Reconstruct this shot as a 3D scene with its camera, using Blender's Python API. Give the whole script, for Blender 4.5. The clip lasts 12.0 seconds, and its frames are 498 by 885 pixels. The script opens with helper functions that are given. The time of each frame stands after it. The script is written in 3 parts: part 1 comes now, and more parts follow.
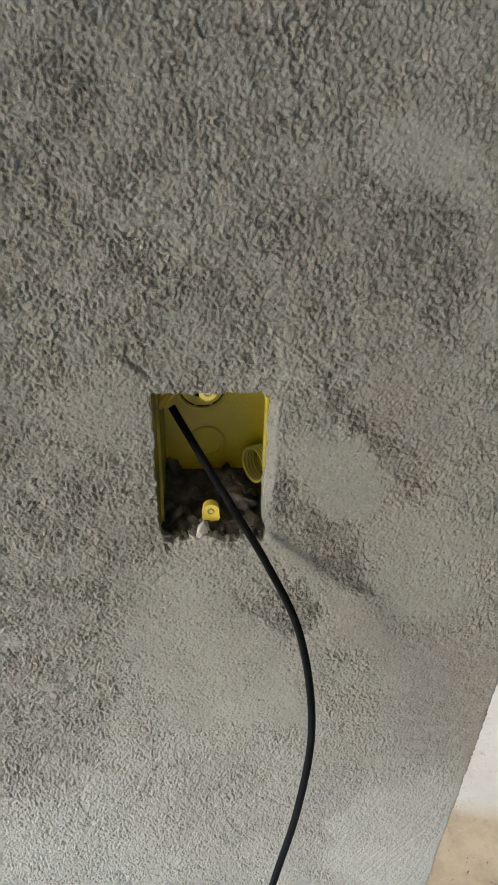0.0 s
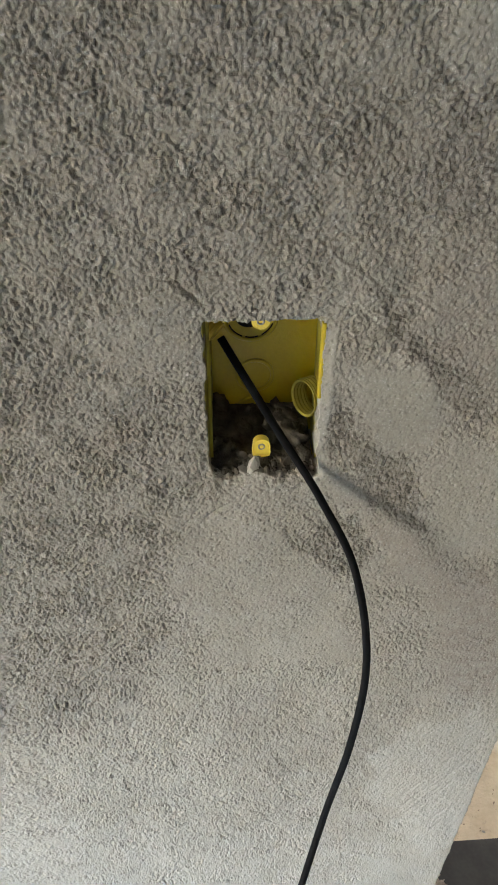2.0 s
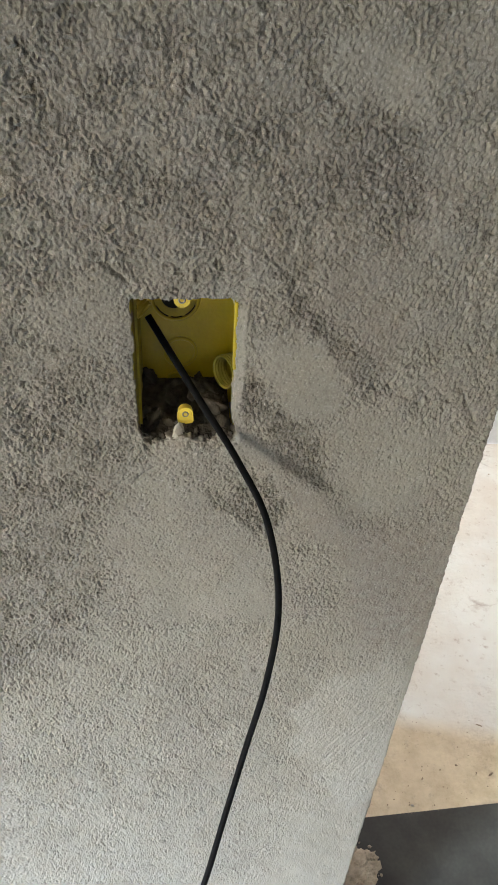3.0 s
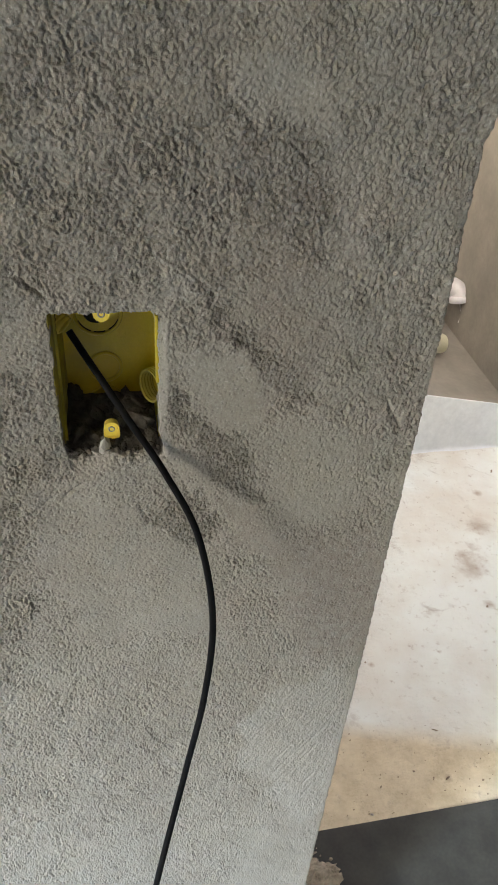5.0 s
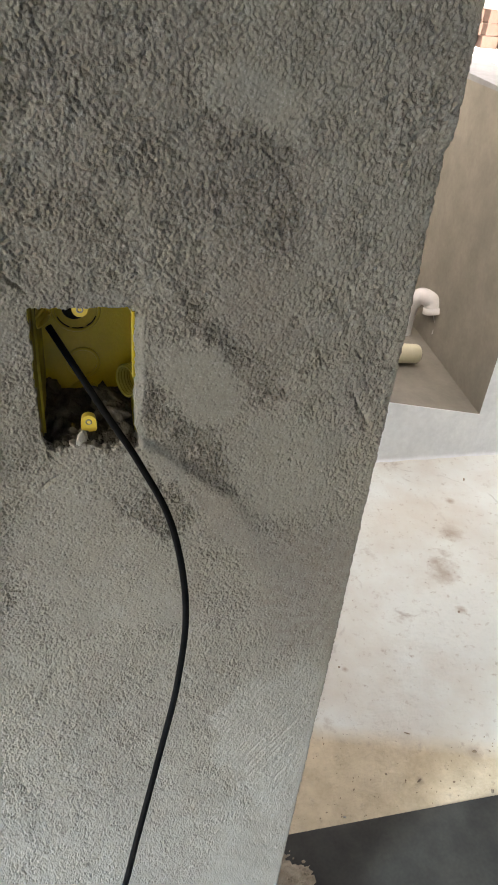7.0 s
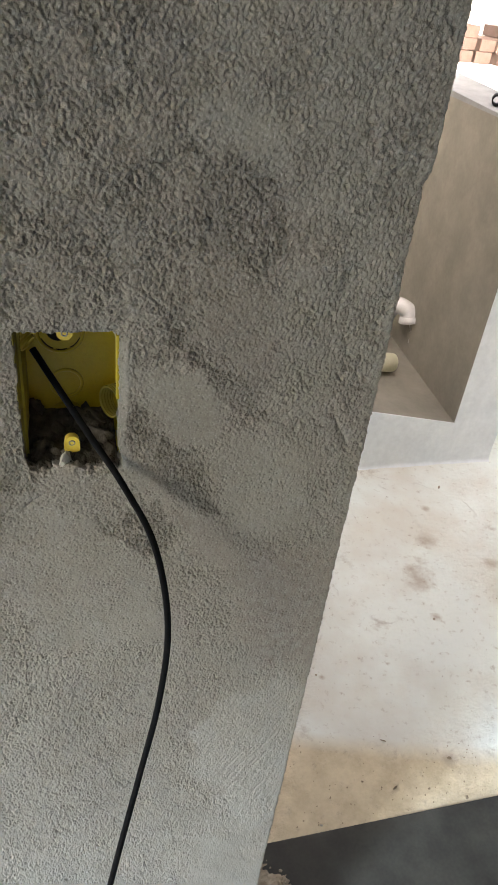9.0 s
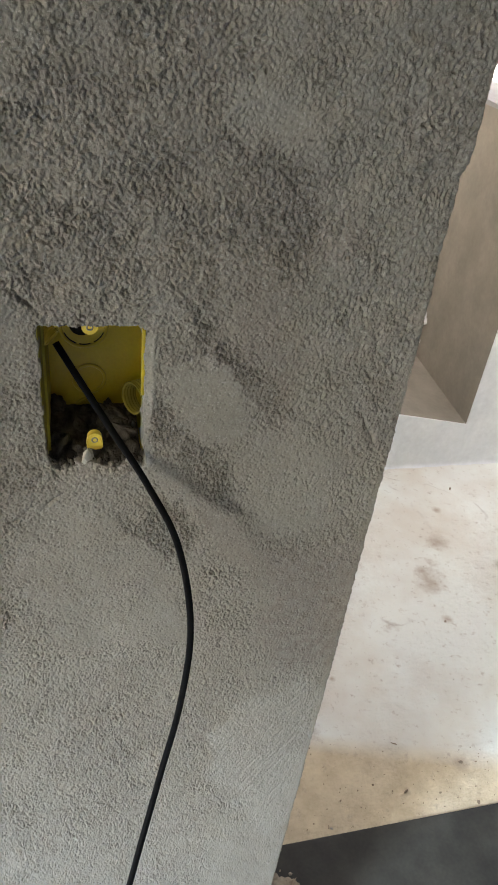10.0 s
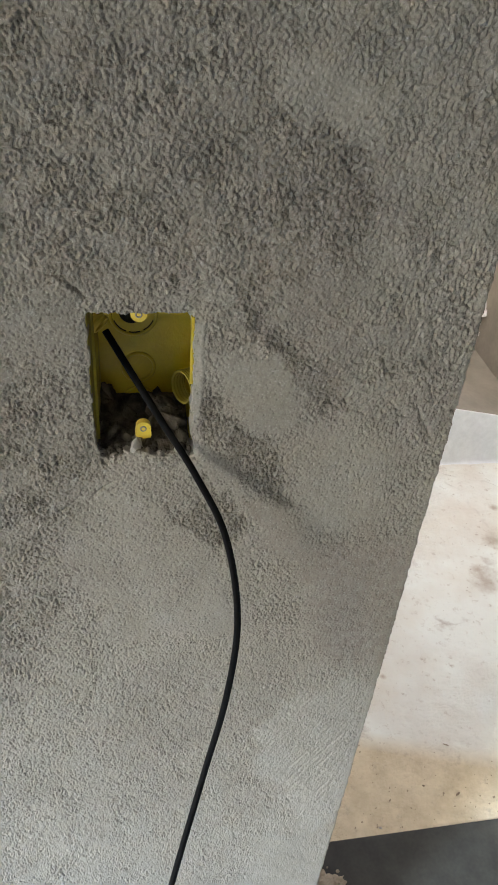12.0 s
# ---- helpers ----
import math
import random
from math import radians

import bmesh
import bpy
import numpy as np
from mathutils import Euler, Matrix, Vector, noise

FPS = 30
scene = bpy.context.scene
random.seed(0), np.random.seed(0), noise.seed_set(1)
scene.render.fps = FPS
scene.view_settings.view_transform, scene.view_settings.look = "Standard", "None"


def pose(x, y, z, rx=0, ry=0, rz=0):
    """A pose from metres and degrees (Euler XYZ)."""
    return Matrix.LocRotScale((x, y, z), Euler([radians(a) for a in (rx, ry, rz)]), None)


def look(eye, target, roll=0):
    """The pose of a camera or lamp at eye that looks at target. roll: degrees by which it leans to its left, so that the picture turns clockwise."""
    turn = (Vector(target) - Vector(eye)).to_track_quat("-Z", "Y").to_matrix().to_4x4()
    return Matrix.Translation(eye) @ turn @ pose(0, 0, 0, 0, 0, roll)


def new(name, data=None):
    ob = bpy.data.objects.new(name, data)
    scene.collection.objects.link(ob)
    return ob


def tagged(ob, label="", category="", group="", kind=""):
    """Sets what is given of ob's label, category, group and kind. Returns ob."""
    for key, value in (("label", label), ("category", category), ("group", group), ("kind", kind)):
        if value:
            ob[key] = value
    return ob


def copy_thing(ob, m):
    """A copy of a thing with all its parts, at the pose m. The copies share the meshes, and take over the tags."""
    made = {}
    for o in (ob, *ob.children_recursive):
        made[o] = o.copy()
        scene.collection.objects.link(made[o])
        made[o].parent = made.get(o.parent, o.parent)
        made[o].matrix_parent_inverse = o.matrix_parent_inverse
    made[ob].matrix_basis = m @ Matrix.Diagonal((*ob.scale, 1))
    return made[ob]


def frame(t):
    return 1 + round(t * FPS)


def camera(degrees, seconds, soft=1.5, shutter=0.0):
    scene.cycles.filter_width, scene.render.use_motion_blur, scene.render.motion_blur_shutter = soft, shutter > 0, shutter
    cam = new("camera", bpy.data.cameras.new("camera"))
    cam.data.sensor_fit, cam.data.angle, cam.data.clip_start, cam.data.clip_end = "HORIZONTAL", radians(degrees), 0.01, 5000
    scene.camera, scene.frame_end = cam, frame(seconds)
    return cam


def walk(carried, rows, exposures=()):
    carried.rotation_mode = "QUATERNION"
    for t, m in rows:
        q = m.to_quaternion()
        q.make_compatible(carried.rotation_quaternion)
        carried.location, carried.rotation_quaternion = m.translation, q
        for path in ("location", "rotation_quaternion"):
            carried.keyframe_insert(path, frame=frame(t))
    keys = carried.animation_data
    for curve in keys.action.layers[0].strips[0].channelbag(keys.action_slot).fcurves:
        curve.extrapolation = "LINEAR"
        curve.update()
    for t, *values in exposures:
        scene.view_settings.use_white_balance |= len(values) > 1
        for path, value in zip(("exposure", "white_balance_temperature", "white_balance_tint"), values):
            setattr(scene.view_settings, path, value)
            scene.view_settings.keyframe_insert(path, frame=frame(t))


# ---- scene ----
cam = camera(39.3, 12.0, 1.8)
PATH = [
    (0, (0.02, -0.298, 1.402), (0.174, 1.356, 0.288), 1.9),
    (0.5, (0.006, -0.298, 1.385), (0.138, 1.325, 0.224), 2.4),
    (1, (0.001, -0.26, 1.373), (0.115, 1.331, 0.167), 2.2),
    (1.5, (0.02, -0.23, 1.373), (0.119, 1.341, 0.139), 1.2),
    (2, (0.001, -0.29, 1.387), (0.107, 1.28, 0.152), 0.2),
    (2.5, (0.007, -0.348, 1.395), (0.243, 1.244, 0.208), 2.4),
    (2.7, (0.009, -0.345, 1.401), (0.251, 1.22, 0.179), 3.2),
    (4.3, (0.022, -0.351, 1.388), (0.372, 1.232, 0.216), 4.3),
    (4.5, (0.024, -0.35, 1.388), (0.384, 1.229, 0.214), 4.2),
    (5, (0.029, -0.35, 1.399), (0.409, 1.224, 0.224), 4.2),
    (5.5, (0.028, -0.356, 1.399), (0.428, 1.212, 0.224), 4.2),
    (6, (0.023, -0.368, 1.397), (0.433, 1.202, 0.228), 4.4),
    (6.5, (0.023, -0.375, 1.399), (0.447, 1.199, 0.24), 4.9),
    (7, (0.028, -0.37, 1.4), (0.473, 1.208, 0.255), 5.8),
    (7.5, (0.02, -0.371, 1.413), (0.489, 1.217, 0.291), 6.8),
    (7.7, (0.024, -0.369, 1.415), (0.505, 1.215, 0.293), 7.0),
    (9.5, (0.023, -0.367, 1.408), (0.534, 1.202, 0.279), 7.3),
    (10, (0.014, -0.357, 1.404), (0.507, 1.217, 0.273), 7.4),
    (10.5, (0.016, -0.359, 1.413), (0.487, 1.223, 0.284), 7.2),
    (11, (0.011, -0.366, 1.406), (0.451, 1.22, 0.27), 6.8),
    (11.5, (0.006, -0.356, 1.4), (0.405, 1.233, 0.252), 6.2),
    (12, (0.018, -0.351, 1.397), (0.362, 1.242, 0.238), 5.1),
]
walk(cam, [(t, look(eye, target, roll)) for t, eye, target, roll in PATH], [(0.0, 3.15, 6580, 10), (1.5, 3.17, 6600, 10), (2.2, 3.15, 6780, 10), (3.5, 3.02, 6750, 10), (5.0, 2.88, 6700, 10), (6.5, 2.81, 6640, 10), (9.5, 2.67, 6640, 10), (10.5, 2.70, 6620, 10), (12.0, 2.88, 6600, 10)])

# ---- world, sun, large lights ----
world = bpy.data.worlds.new("sky")
scene.world = world
world.use_nodes = True
wn = world.node_tree
sky = wn.nodes.new("ShaderNodeTexSky")
sky.sky_type = "NISHITA"
sky.sun_disc = False
sky.sun_elevation = radians(36)
sky.air_density, sky.dust_density, sky.ozone_density = 0.15, 10.0, 0.0
sky.sun_rotation = radians(197)
wn.nodes["Background"].inputs["Strength"].default_value = 0.15
wn.links.new(sky.outputs["Color"], wn.nodes["Background"].inputs["Color"])

sun_data = bpy.data.lights.new("sun", "SUN")
sun_data.energy, sun_data.angle, sun_data.color = 1.55, radians(0.6), (1.0, 0.95, 0.88)
sun = new("sun", sun_data)
sun.matrix_world = look((-3.0, -10.0, 7.6), (0, 0, 0))


def unseen_window_light(name, eye, target, width, height, watts, colour):
    data = bpy.data.lights.new(name, "AREA")
    data.shape, data.size, data.size_y = "RECTANGLE", width, height
    data.energy, data.color = watts, colour
    ob = new(name, data)
    ob.matrix_world = look(eye, target)
    return ob


# key lamp outside the unseen side window, and an added blue fill for the wall's foot
unseen_window_light("unseen_window_light", (-4.80, -3.57, 3.70), (0.05, 0.0, 1.1), 2.3, 1.8, 262, (1.0, 0.965, 0.83))
unseen_window_light("blue_foot_fill", (-3.70, -2.74, 3.0), (0.05, 0.0, 0.45), 1.5, 0.4, 325, (0.42, 0.64, 1.0))

# ---- materials ----
def nodes_of(name):
    mat = bpy.data.materials.new(name)
    mat.use_nodes = True
    nt = mat.node_tree
    return mat, nt, nt.nodes["Principled BSDF"]


def noise_node(nt, scale, detail=4.0, rough=0.6, stretch=None):
    tc = nt.nodes.new("ShaderNodeTexCoord")
    n = nt.nodes.new("ShaderNodeTexNoise")
    n.inputs["Scale"].default_value, n.inputs["Detail"].default_value, n.inputs["Roughness"].default_value = scale, detail, rough
    if stretch:
        mp = nt.nodes.new("ShaderNodeMapping")
        mp.inputs["Scale"].default_value = stretch
        nt.links.new(tc.outputs["Object"], mp.inputs["Vector"])
        nt.links.new(mp.outputs["Vector"], n.inputs["Vector"])
    else:
        nt.links.new(tc.outputs["Object"], n.inputs["Vector"])
    return n.outputs["Fac"]


def ramp(nt, fac, stops):
    r = nt.nodes.new("ShaderNodeValToRGB")
    el = r.color_ramp.elements
    while len(el) < len(stops):
        el.new(0.5)
    for e, (p, c) in zip(el, stops):
        e.position, e.color = p, (*c, 1) if len(c) == 3 else c
    nt.links.new(fac, r.inputs["Fac"])
    return r.outputs["Color"]


def mix(nt, kind, fac, a, b):
    m = nt.nodes.new("ShaderNodeMix")
    m.data_type, m.blend_type = "RGBA", kind
    for value, sock in ((fac, m.inputs[0]), (a, m.inputs[6]), (b, m.inputs[7])):
        if isinstance(value, (int, float)):
            sock.default_value = value
        elif isinstance(value, tuple):
            sock.default_value = (*value, 1)
        else:
            nt.links.new(value, sock)
    return m.outputs[2]


def bump(nt, bsdf, height, distance, strength=1.0):
    b = nt.nodes.new("ShaderNodeBump")
    b.inputs["Distance"].default_value, b.inputs["Strength"].default_value = distance, strength
    nt.links.new(height, b.inputs["Height"])
    nt.links.new(b.outputs["Normal"], bsdf.inputs["Normal"])


def surface(name, dark, light, coarse=6.0, fine=90.0, rough=0.85, relief=0.001, spec=0.3, fine_mix=0.35, metal=0.0):
    """A two-scale mottled surface with fine relief."""
    mat, nt, bsdf = nodes_of(name)
    base = ramp(nt, noise_node(nt, coarse, 5), [(0.3, dark), (0.7, light)])
    f = noise_node(nt, fine, 4)
    grain = ramp(nt, f, [(0.3, (0.72, 0.72, 0.72)), (0.7, (1.0, 1.0, 1.0))])
    nt.links.new(mix(nt, "MULTIPLY", fine_mix, base, grain), bsdf.inputs["Base Color"])
    bsdf.inputs["Roughness"].default_value = rough
    bsdf.inputs["Metallic"].default_value = metal
    bsdf.inputs["Specular IOR Level"].default_value = spec
    if relief:
        bump(nt, bsdf, f, relief)
    return mat


def plaster_material():
    """Grey cement render: a paler skimcoat over a darker sandy base coat, with grains and pinkish stains; light falloff
    and cable shade are put into these colours.
    """
    mat, nt, bsdf = nodes_of("cement_render")
    base = ramp(nt, noise_node(nt, 9, 5), [(0.3, (0.248, 0.226, 0.184)), (0.7, (0.314, 0.290, 0.241))])
    warm = ramp(nt, noise_node(nt, 22, 4, 0.55), [(0.50, (0, 0, 0)), (0.72, (1, 1, 1))])
    base = mix(nt, "MIX", warm, base, (0.288, 0.260, 0.218))
    for layer, colour in (("skim_light", (0.420, 0.400, 0.350)), ("stain_shade", (0.250, 0.218, 0.180)), ("base_coat_shade", (0.174, 0.160, 0.135))):
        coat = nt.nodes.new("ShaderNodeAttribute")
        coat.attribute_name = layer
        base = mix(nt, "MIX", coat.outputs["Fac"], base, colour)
    sand = noise_node(nt, 600, 4, 0.75)
    grains = ramp(nt, sand, [(0.34, (0.55, 0.53, 0.50)), (0.50, (0.93, 0.93, 0.93)), (0.66, (1.10, 1.10, 1.10))])
    base = mix(nt, "MULTIPLY", 0.45, base, grains)
    light_grain = ramp(nt, noise_node(nt, 850, 2, 0.5), [(0.60, (0, 0, 0)), (0.70, (0.40, 0.40, 0.40))])
    base = mix(nt, "MIX", light_grain, base, (0.56, 0.54, 0.51))
    nt.links.new(base, bsdf.inputs["Base Color"])
    bsdf.inputs["Roughness"].default_value = 0.9
    bsdf.inputs["Specular IOR Level"].default_value = 0.25
    tc = nt.nodes.new("ShaderNodeTexCoord")
    grit = nt.nodes.new("ShaderNodeTexVoronoi")
    grit.feature = "SMOOTH_F1"
    grit.inputs["Scale"].default_value, grit.inputs["Smoothness"].default_value = 820, 0.3
    warp = nt.nodes.new("ShaderNodeVectorMath")
    warp.operation = "MULTIPLY_ADD"
    colour_noise = nt.nodes.new("ShaderNodeTexNoise")
    colour_noise.inputs["Scale"].default_value = 260
    nt.links.new(tc.outputs["Object"], colour_noise.inputs["Vector"])
    nt.links.new(colour_noise.outputs["Color"], warp.inputs[0])
    warp.inputs[1].default_value = (0.004, 0.004, 0.004)
    nt.links.new(tc.outputs["Object"], warp.inputs[2])
    nt.links.new(warp.outputs[0], grit.inputs["Vector"])
    total = nt.nodes.new("ShaderNodeMath")
    total.operation = "MULTIPLY_ADD"
    total.inputs[1].default_value = -0.7
    nt.links.new(grit.outputs["Distance"], total.inputs[0])
    nt.links.new(sand, total.inputs[2])
    b = nt.nodes.new("ShaderNodeBump")
    b.inputs["Distance"].default_value = 0.0005
    nt.links.new(total.outputs[0], b.inputs["Height"])
    gritty = nt.nodes.new("ShaderNodeAttribute")
    gritty.attribute_name = "grit"
    nt.links.new(gritty.outputs["Fac"], b.inputs["Strength"])
    nt.links.new(b.outputs["Normal"], bsdf.inputs["Normal"])
    return mat


def courtyard_material():
    """Whitewashed screed with a beige strip by the threshold, dirt spots and fine cracks."""
    mat, nt, bsdf = nodes_of("whitewashed_screed")
    white = ramp(nt, noise_node(nt, 2.2, 5), [(0.34, (0.665, 0.64, 0.555)), (0.56, (0.80, 0.845, 0.79))])
    # beige tone of the strip by the threshold
    sand = ramp(nt, noise_node(nt, 16, 8, 0.7), [(0.3, (0.49, 0.408, 0.265)), (0.62, (0.69, 0.602, 0.425))])
    tc = nt.nodes.new("ShaderNodeTexCoord")
    sep = nt.nodes.new("ShaderNodeSeparateXYZ")
    nt.links.new(tc.outputs["Object"], sep.inputs[0])
    wob = noise_node(nt, 5, 3)
    lean = nt.nodes.new("ShaderNodeMath")
    lean.operation = "MULTIPLY_ADD"
    lean.inputs[1].default_value = 0.28
    nt.links.new(sep.outputs["X"], lean.inputs[0])
    nt.links.new(sep.outputs["Y"], lean.inputs[2])
    add = nt.nodes.new("ShaderNodeMath")
    add.operation = "MULTIPLY_ADD"
    add.inputs[1].default_value = 0.02
    nt.links.new(wob, add.inputs[0])
    nt.links.new(lean.outputs[0], add.inputs[2])
    edge = ramp(nt, add.outputs[0], [(0.572, (0, 0, 0)), (0.622, (1, 1, 1))])
    base = mix(nt, "MIX", edge, sand, white)
    spots = ramp(nt, noise_node(nt, 7, 7, 0.72), [(0.60, (0, 0, 0)), (0.72, (0.6, 0.6, 0.6))])
    base = mix(nt, "MIX", spots, base, (0.33, 0.27, 0.20))
    specks = ramp(nt, noise_node(nt, 48, 5, 0.7), [(0.58, (0, 0, 0)), (0.74, (0.7, 0.7, 0.7))])
    base = mix(nt, "MIX", specks, base, (0.36, 0.30, 0.225))
    # old spills and earth stains
    ragged = noise_node(nt, 24, 7, 0.75)
    for x, y, r in ((1.090, 1.024, 0.095), (0.996, 0.869, 0.115), (0.985, 0.915, 0.06), (0.980, 0.733, 0.040), (0.814, 0.346, 0.050), (0.668, 0.306, 0.024), (1.250, 0.905, 0.07), (1.16, 1.17, 0.04), (0.60, 0.60, 0.02)):
        far = nt.nodes.new("ShaderNodeVectorMath")
        far.operation = "DISTANCE"
        far.inputs[1].default_value = (x, y, 0)
        nt.links.new(tc.outputs["Object"], far.inputs[0])
        m = nt.nodes.new("ShaderNodeMath")
        m.operation = "MULTIPLY_ADD"
        m.inputs[1].default_value = -1.0 / r
        nt.links.new(far.outputs["Value"], m.inputs[0])
        nt.links.new(ragged, m.inputs[2])
        base = mix(nt, "MIX", ramp(nt, m.outputs[0], [(0.02, (0, 0, 0)), (0.46, (0.72, 0.72, 0.72))]), base, (0.38, 0.305, 0.22))
    crack = nt.nodes.new("ShaderNodeTexVoronoi")
    crack.feature = "DISTANCE_TO_EDGE"
    crack.inputs["Scale"].default_value = 2.1
    wander = nt.nodes.new("ShaderNodeVectorMath")
    wander.operation = "MULTIPLY_ADD"
    wander.inputs[1].default_value = (0.16, 0.16, 0.0)
    shake = nt.nodes.new("ShaderNodeTexNoise")
    shake.inputs["Scale"].default_value, shake.inputs["Detail"].default_value = 7, 6
    nt.links.new(tc.outputs["Object"], shake.inputs["Vector"])
    nt.links.new(shake.outputs["Color"], wander.inputs[0])
    nt.links.new(tc.outputs["Object"], wander.inputs[2])
    nt.links.new(wander.outputs[0], crack.inputs["Vector"])
    gaps = ramp(nt, noise_node(nt, 9, 3), [(0.52, (0, 0, 0)), (0.66, (0.35, 0.35, 0.35))])
    line = ramp(nt, crack.outputs["Distance"], [(0.002, (1, 1, 1)), (0.008, (0, 0, 0))])
    base = mix(nt, "MIX", mix(nt, "MULTIPLY", 1.0, line, gaps), base, (0.24, 0.20, 0.15))
    nt.links.new(base, bsdf.inputs["Base Color"])
    bsdf.inputs["Roughness"].default_value = 0.75
    bsdf.inputs["Specular IOR Level"].default_value = 0.3
    bump(nt, bsdf, noise_node(nt, 38, 7, 0.7), 0.006)
    return mat


M_PLASTER = plaster_material()
M_YARD = courtyard_material()
M_YELLOW = surface("yellow_plastic", (0.43, 0.310, 0.004), (0.54, 0.400, 0.007), 30, 400, 0.42, 0.0002, 0.5, 0.3)
M_YELLOW_LUG = surface("bright_yellow_plastic", (0.72, 0.52, 0.05), (0.80, 0.62, 0.09), 60, 500, 0.4, 0.0001, 0.5, 0.3)
M_PALE_YELLOW = surface("pale_yellow_plastic", (0.60, 0.575, 0.40), (0.68, 0.655, 0.48), 20, 300, 0.45, 0.0002, 0.5)
M_CABLE = surface("black_cable_jacket", (0.002, 0.002, 0.002), (0.004, 0.004, 0.004), 40, 500, 0.7, 0.0001, 0.12)
M_MORTAR = surface("dark_mortar_rubble", (0.028, 0.023, 0.015), (0.120, 0.104, 0.080), 110, 900, 0.95, 0.0012, 0.2, 0.6)
M_CHIP = surface("pale_plaster_chip", (0.42, 0.40, 0.34), (0.55, 0.53, 0.46), 90, 700, 0.9, 0.0004)
M_STEEL = surface("dull_screw_steel", (0.30, 0.28, 0.25), (0.42, 0.40, 0.36), 80, 600, 0.45, 0.0001, 0.5, 0.4, 1.0)
M_BEIGE = surface("beige_cement", (0.200, 0.187, 0.155), (0.268, 0.250, 0.210), 7, 60, 0.88, 0.001)
M_WHITEWASH = surface("whitewashed_cement", (0.70, 0.745, 0.76), (0.86, 0.90, 0.905), 7, 50, 0.85, 0.0015)
M_SLAB = surface("polished_dark_stone", (0.0155, 0.0155, 0.0125), (0.074, 0.074, 0.061), 5, 160, 0.42, 0.0003, 0.25, 0.5)
# yellow darkened to imitate the shade deep in the box
M_YELLOW_CONDUIT = surface("shaded_yellow_conduit", (0.26, 0.22, 0.03), (0.40, 0.34, 0.05), 60, 400, 0.6, 0.0002, 0.35)
# near-black that paints the shade of holes on the uncut panel
M_HOLE_SHADE = surface("painted_cavity_shade", (0.010, 0.009, 0.007), (0.028, 0.024, 0.018), 120, 500, 0.95, 0.0003, 0.1)
# cement greyed so the low wall's top looks shaded
M_CAP_SHADED = surface("shaded_cap_cement", (0.20, 0.206, 0.21), (0.27, 0.278, 0.282), 8, 70, 0.85, 0.001)
# olive tone carries both dirt and the shade on the box's inner sides
M_YELLOW_DIRTY_SHADED = surface("dirty_shaded_yellow_plastic", (0.17, 0.145, 0.030), (0.36, 0.30, 0.025), 55, 300, 0.7, 0.0003, 0.3, 0.4)
M_PVC = surface("white_plastic", (0.56, 0.555, 0.54), (0.68, 0.67, 0.66), 12, 200, 0.45, 0.0003, 0.5)
M_BRICK = surface("orange_clay", (0.092, 0.060, 0.047), (0.130, 0.086, 0.068), 14, 90, 0.9, 0.0015)
M_SAND = surface("damp_sand", (0.31, 0.265, 0.195), (0.50, 0.44, 0.34), 40, 420, 0.95, 0.002, 0.2, 0.6)
M_WALL = surface("grey_cement_wall", (0.30, 0.29, 0.265), (0.37, 0.355, 0.33), 4, 120, 0.9, 0.001)
M_FLOOR = surface("grey_screed", (0.24, 0.235, 0.225), (0.33, 0.325, 0.31), 4, 90, 0.8, 0.001)
M_CEIL = surface("raw_ceiling", (0.42, 0.41, 0.39), (0.50, 0.49, 0.47), 3, 60, 0.9, 0.001)
M_DIRT = surface("brown_dirt", (0.24, 0.19, 0.13), (0.36, 0.29, 0.205), 40, 300, 0.95, 0.001)


# ---- mesh helpers ----
def part(name, bm, material, parent=None, label="", smooth=False):
    """Links a bmesh as one mesh object, under a thing or part where one is given."""
    bmesh.ops.recalc_face_normals(bm, faces=bm.faces)
    me = bpy.data.meshes.new(name)
    bm.to_mesh(me)
    bm.free()
    me.materials.append(material)
    if smooth:
        me.polygons.foreach_set("use_smooth", [True] * len(me.polygons))
    ob = new(name, me)
    if parent:
        ob.parent = parent
    return tagged(ob, label)


def thing(name, x, y, z, rz, label, category, group="", kind=""):
    ob = new(name)
    ob.empty_display_size = 0.02
    ob.matrix_world = pose(x, y, z, 0, 0, rz)
    return tagged(ob, label, category, group, kind)


def block(x0, y0, z0, x1, y1, z1, bevel=0.0, rough=0.0, cuts=0, seed=0):
    """A box between two corners, with worn edges and an uneven surface where asked."""
    bm = bmesh.new()
    bmesh.ops.create_cube(bm, size=1)
    for v in bm.verts:
        v.co = ((x0 + x1) / 2 + v.co.x * (x1 - x0), (y0 + y1) / 2 + v.co.y * (y1 - y0), (z0 + z1) / 2 + v.co.z * (z1 - z0))
    if bevel:
        bmesh.ops.bevel(bm, geom=bm.edges[:], offset=bevel, segments=2, profile=0.6, affect="EDGES")
    if cuts:
        bmesh.ops.subdivide_edges(bm, edges=bm.edges[:], cuts=cuts, use_grid_fill=True)
    if rough:
        for v in bm.verts:
            v.co += noise.noise_vector(v.co * 9 + Vector((seed, seed * 2, 3))) * rough
    return bm


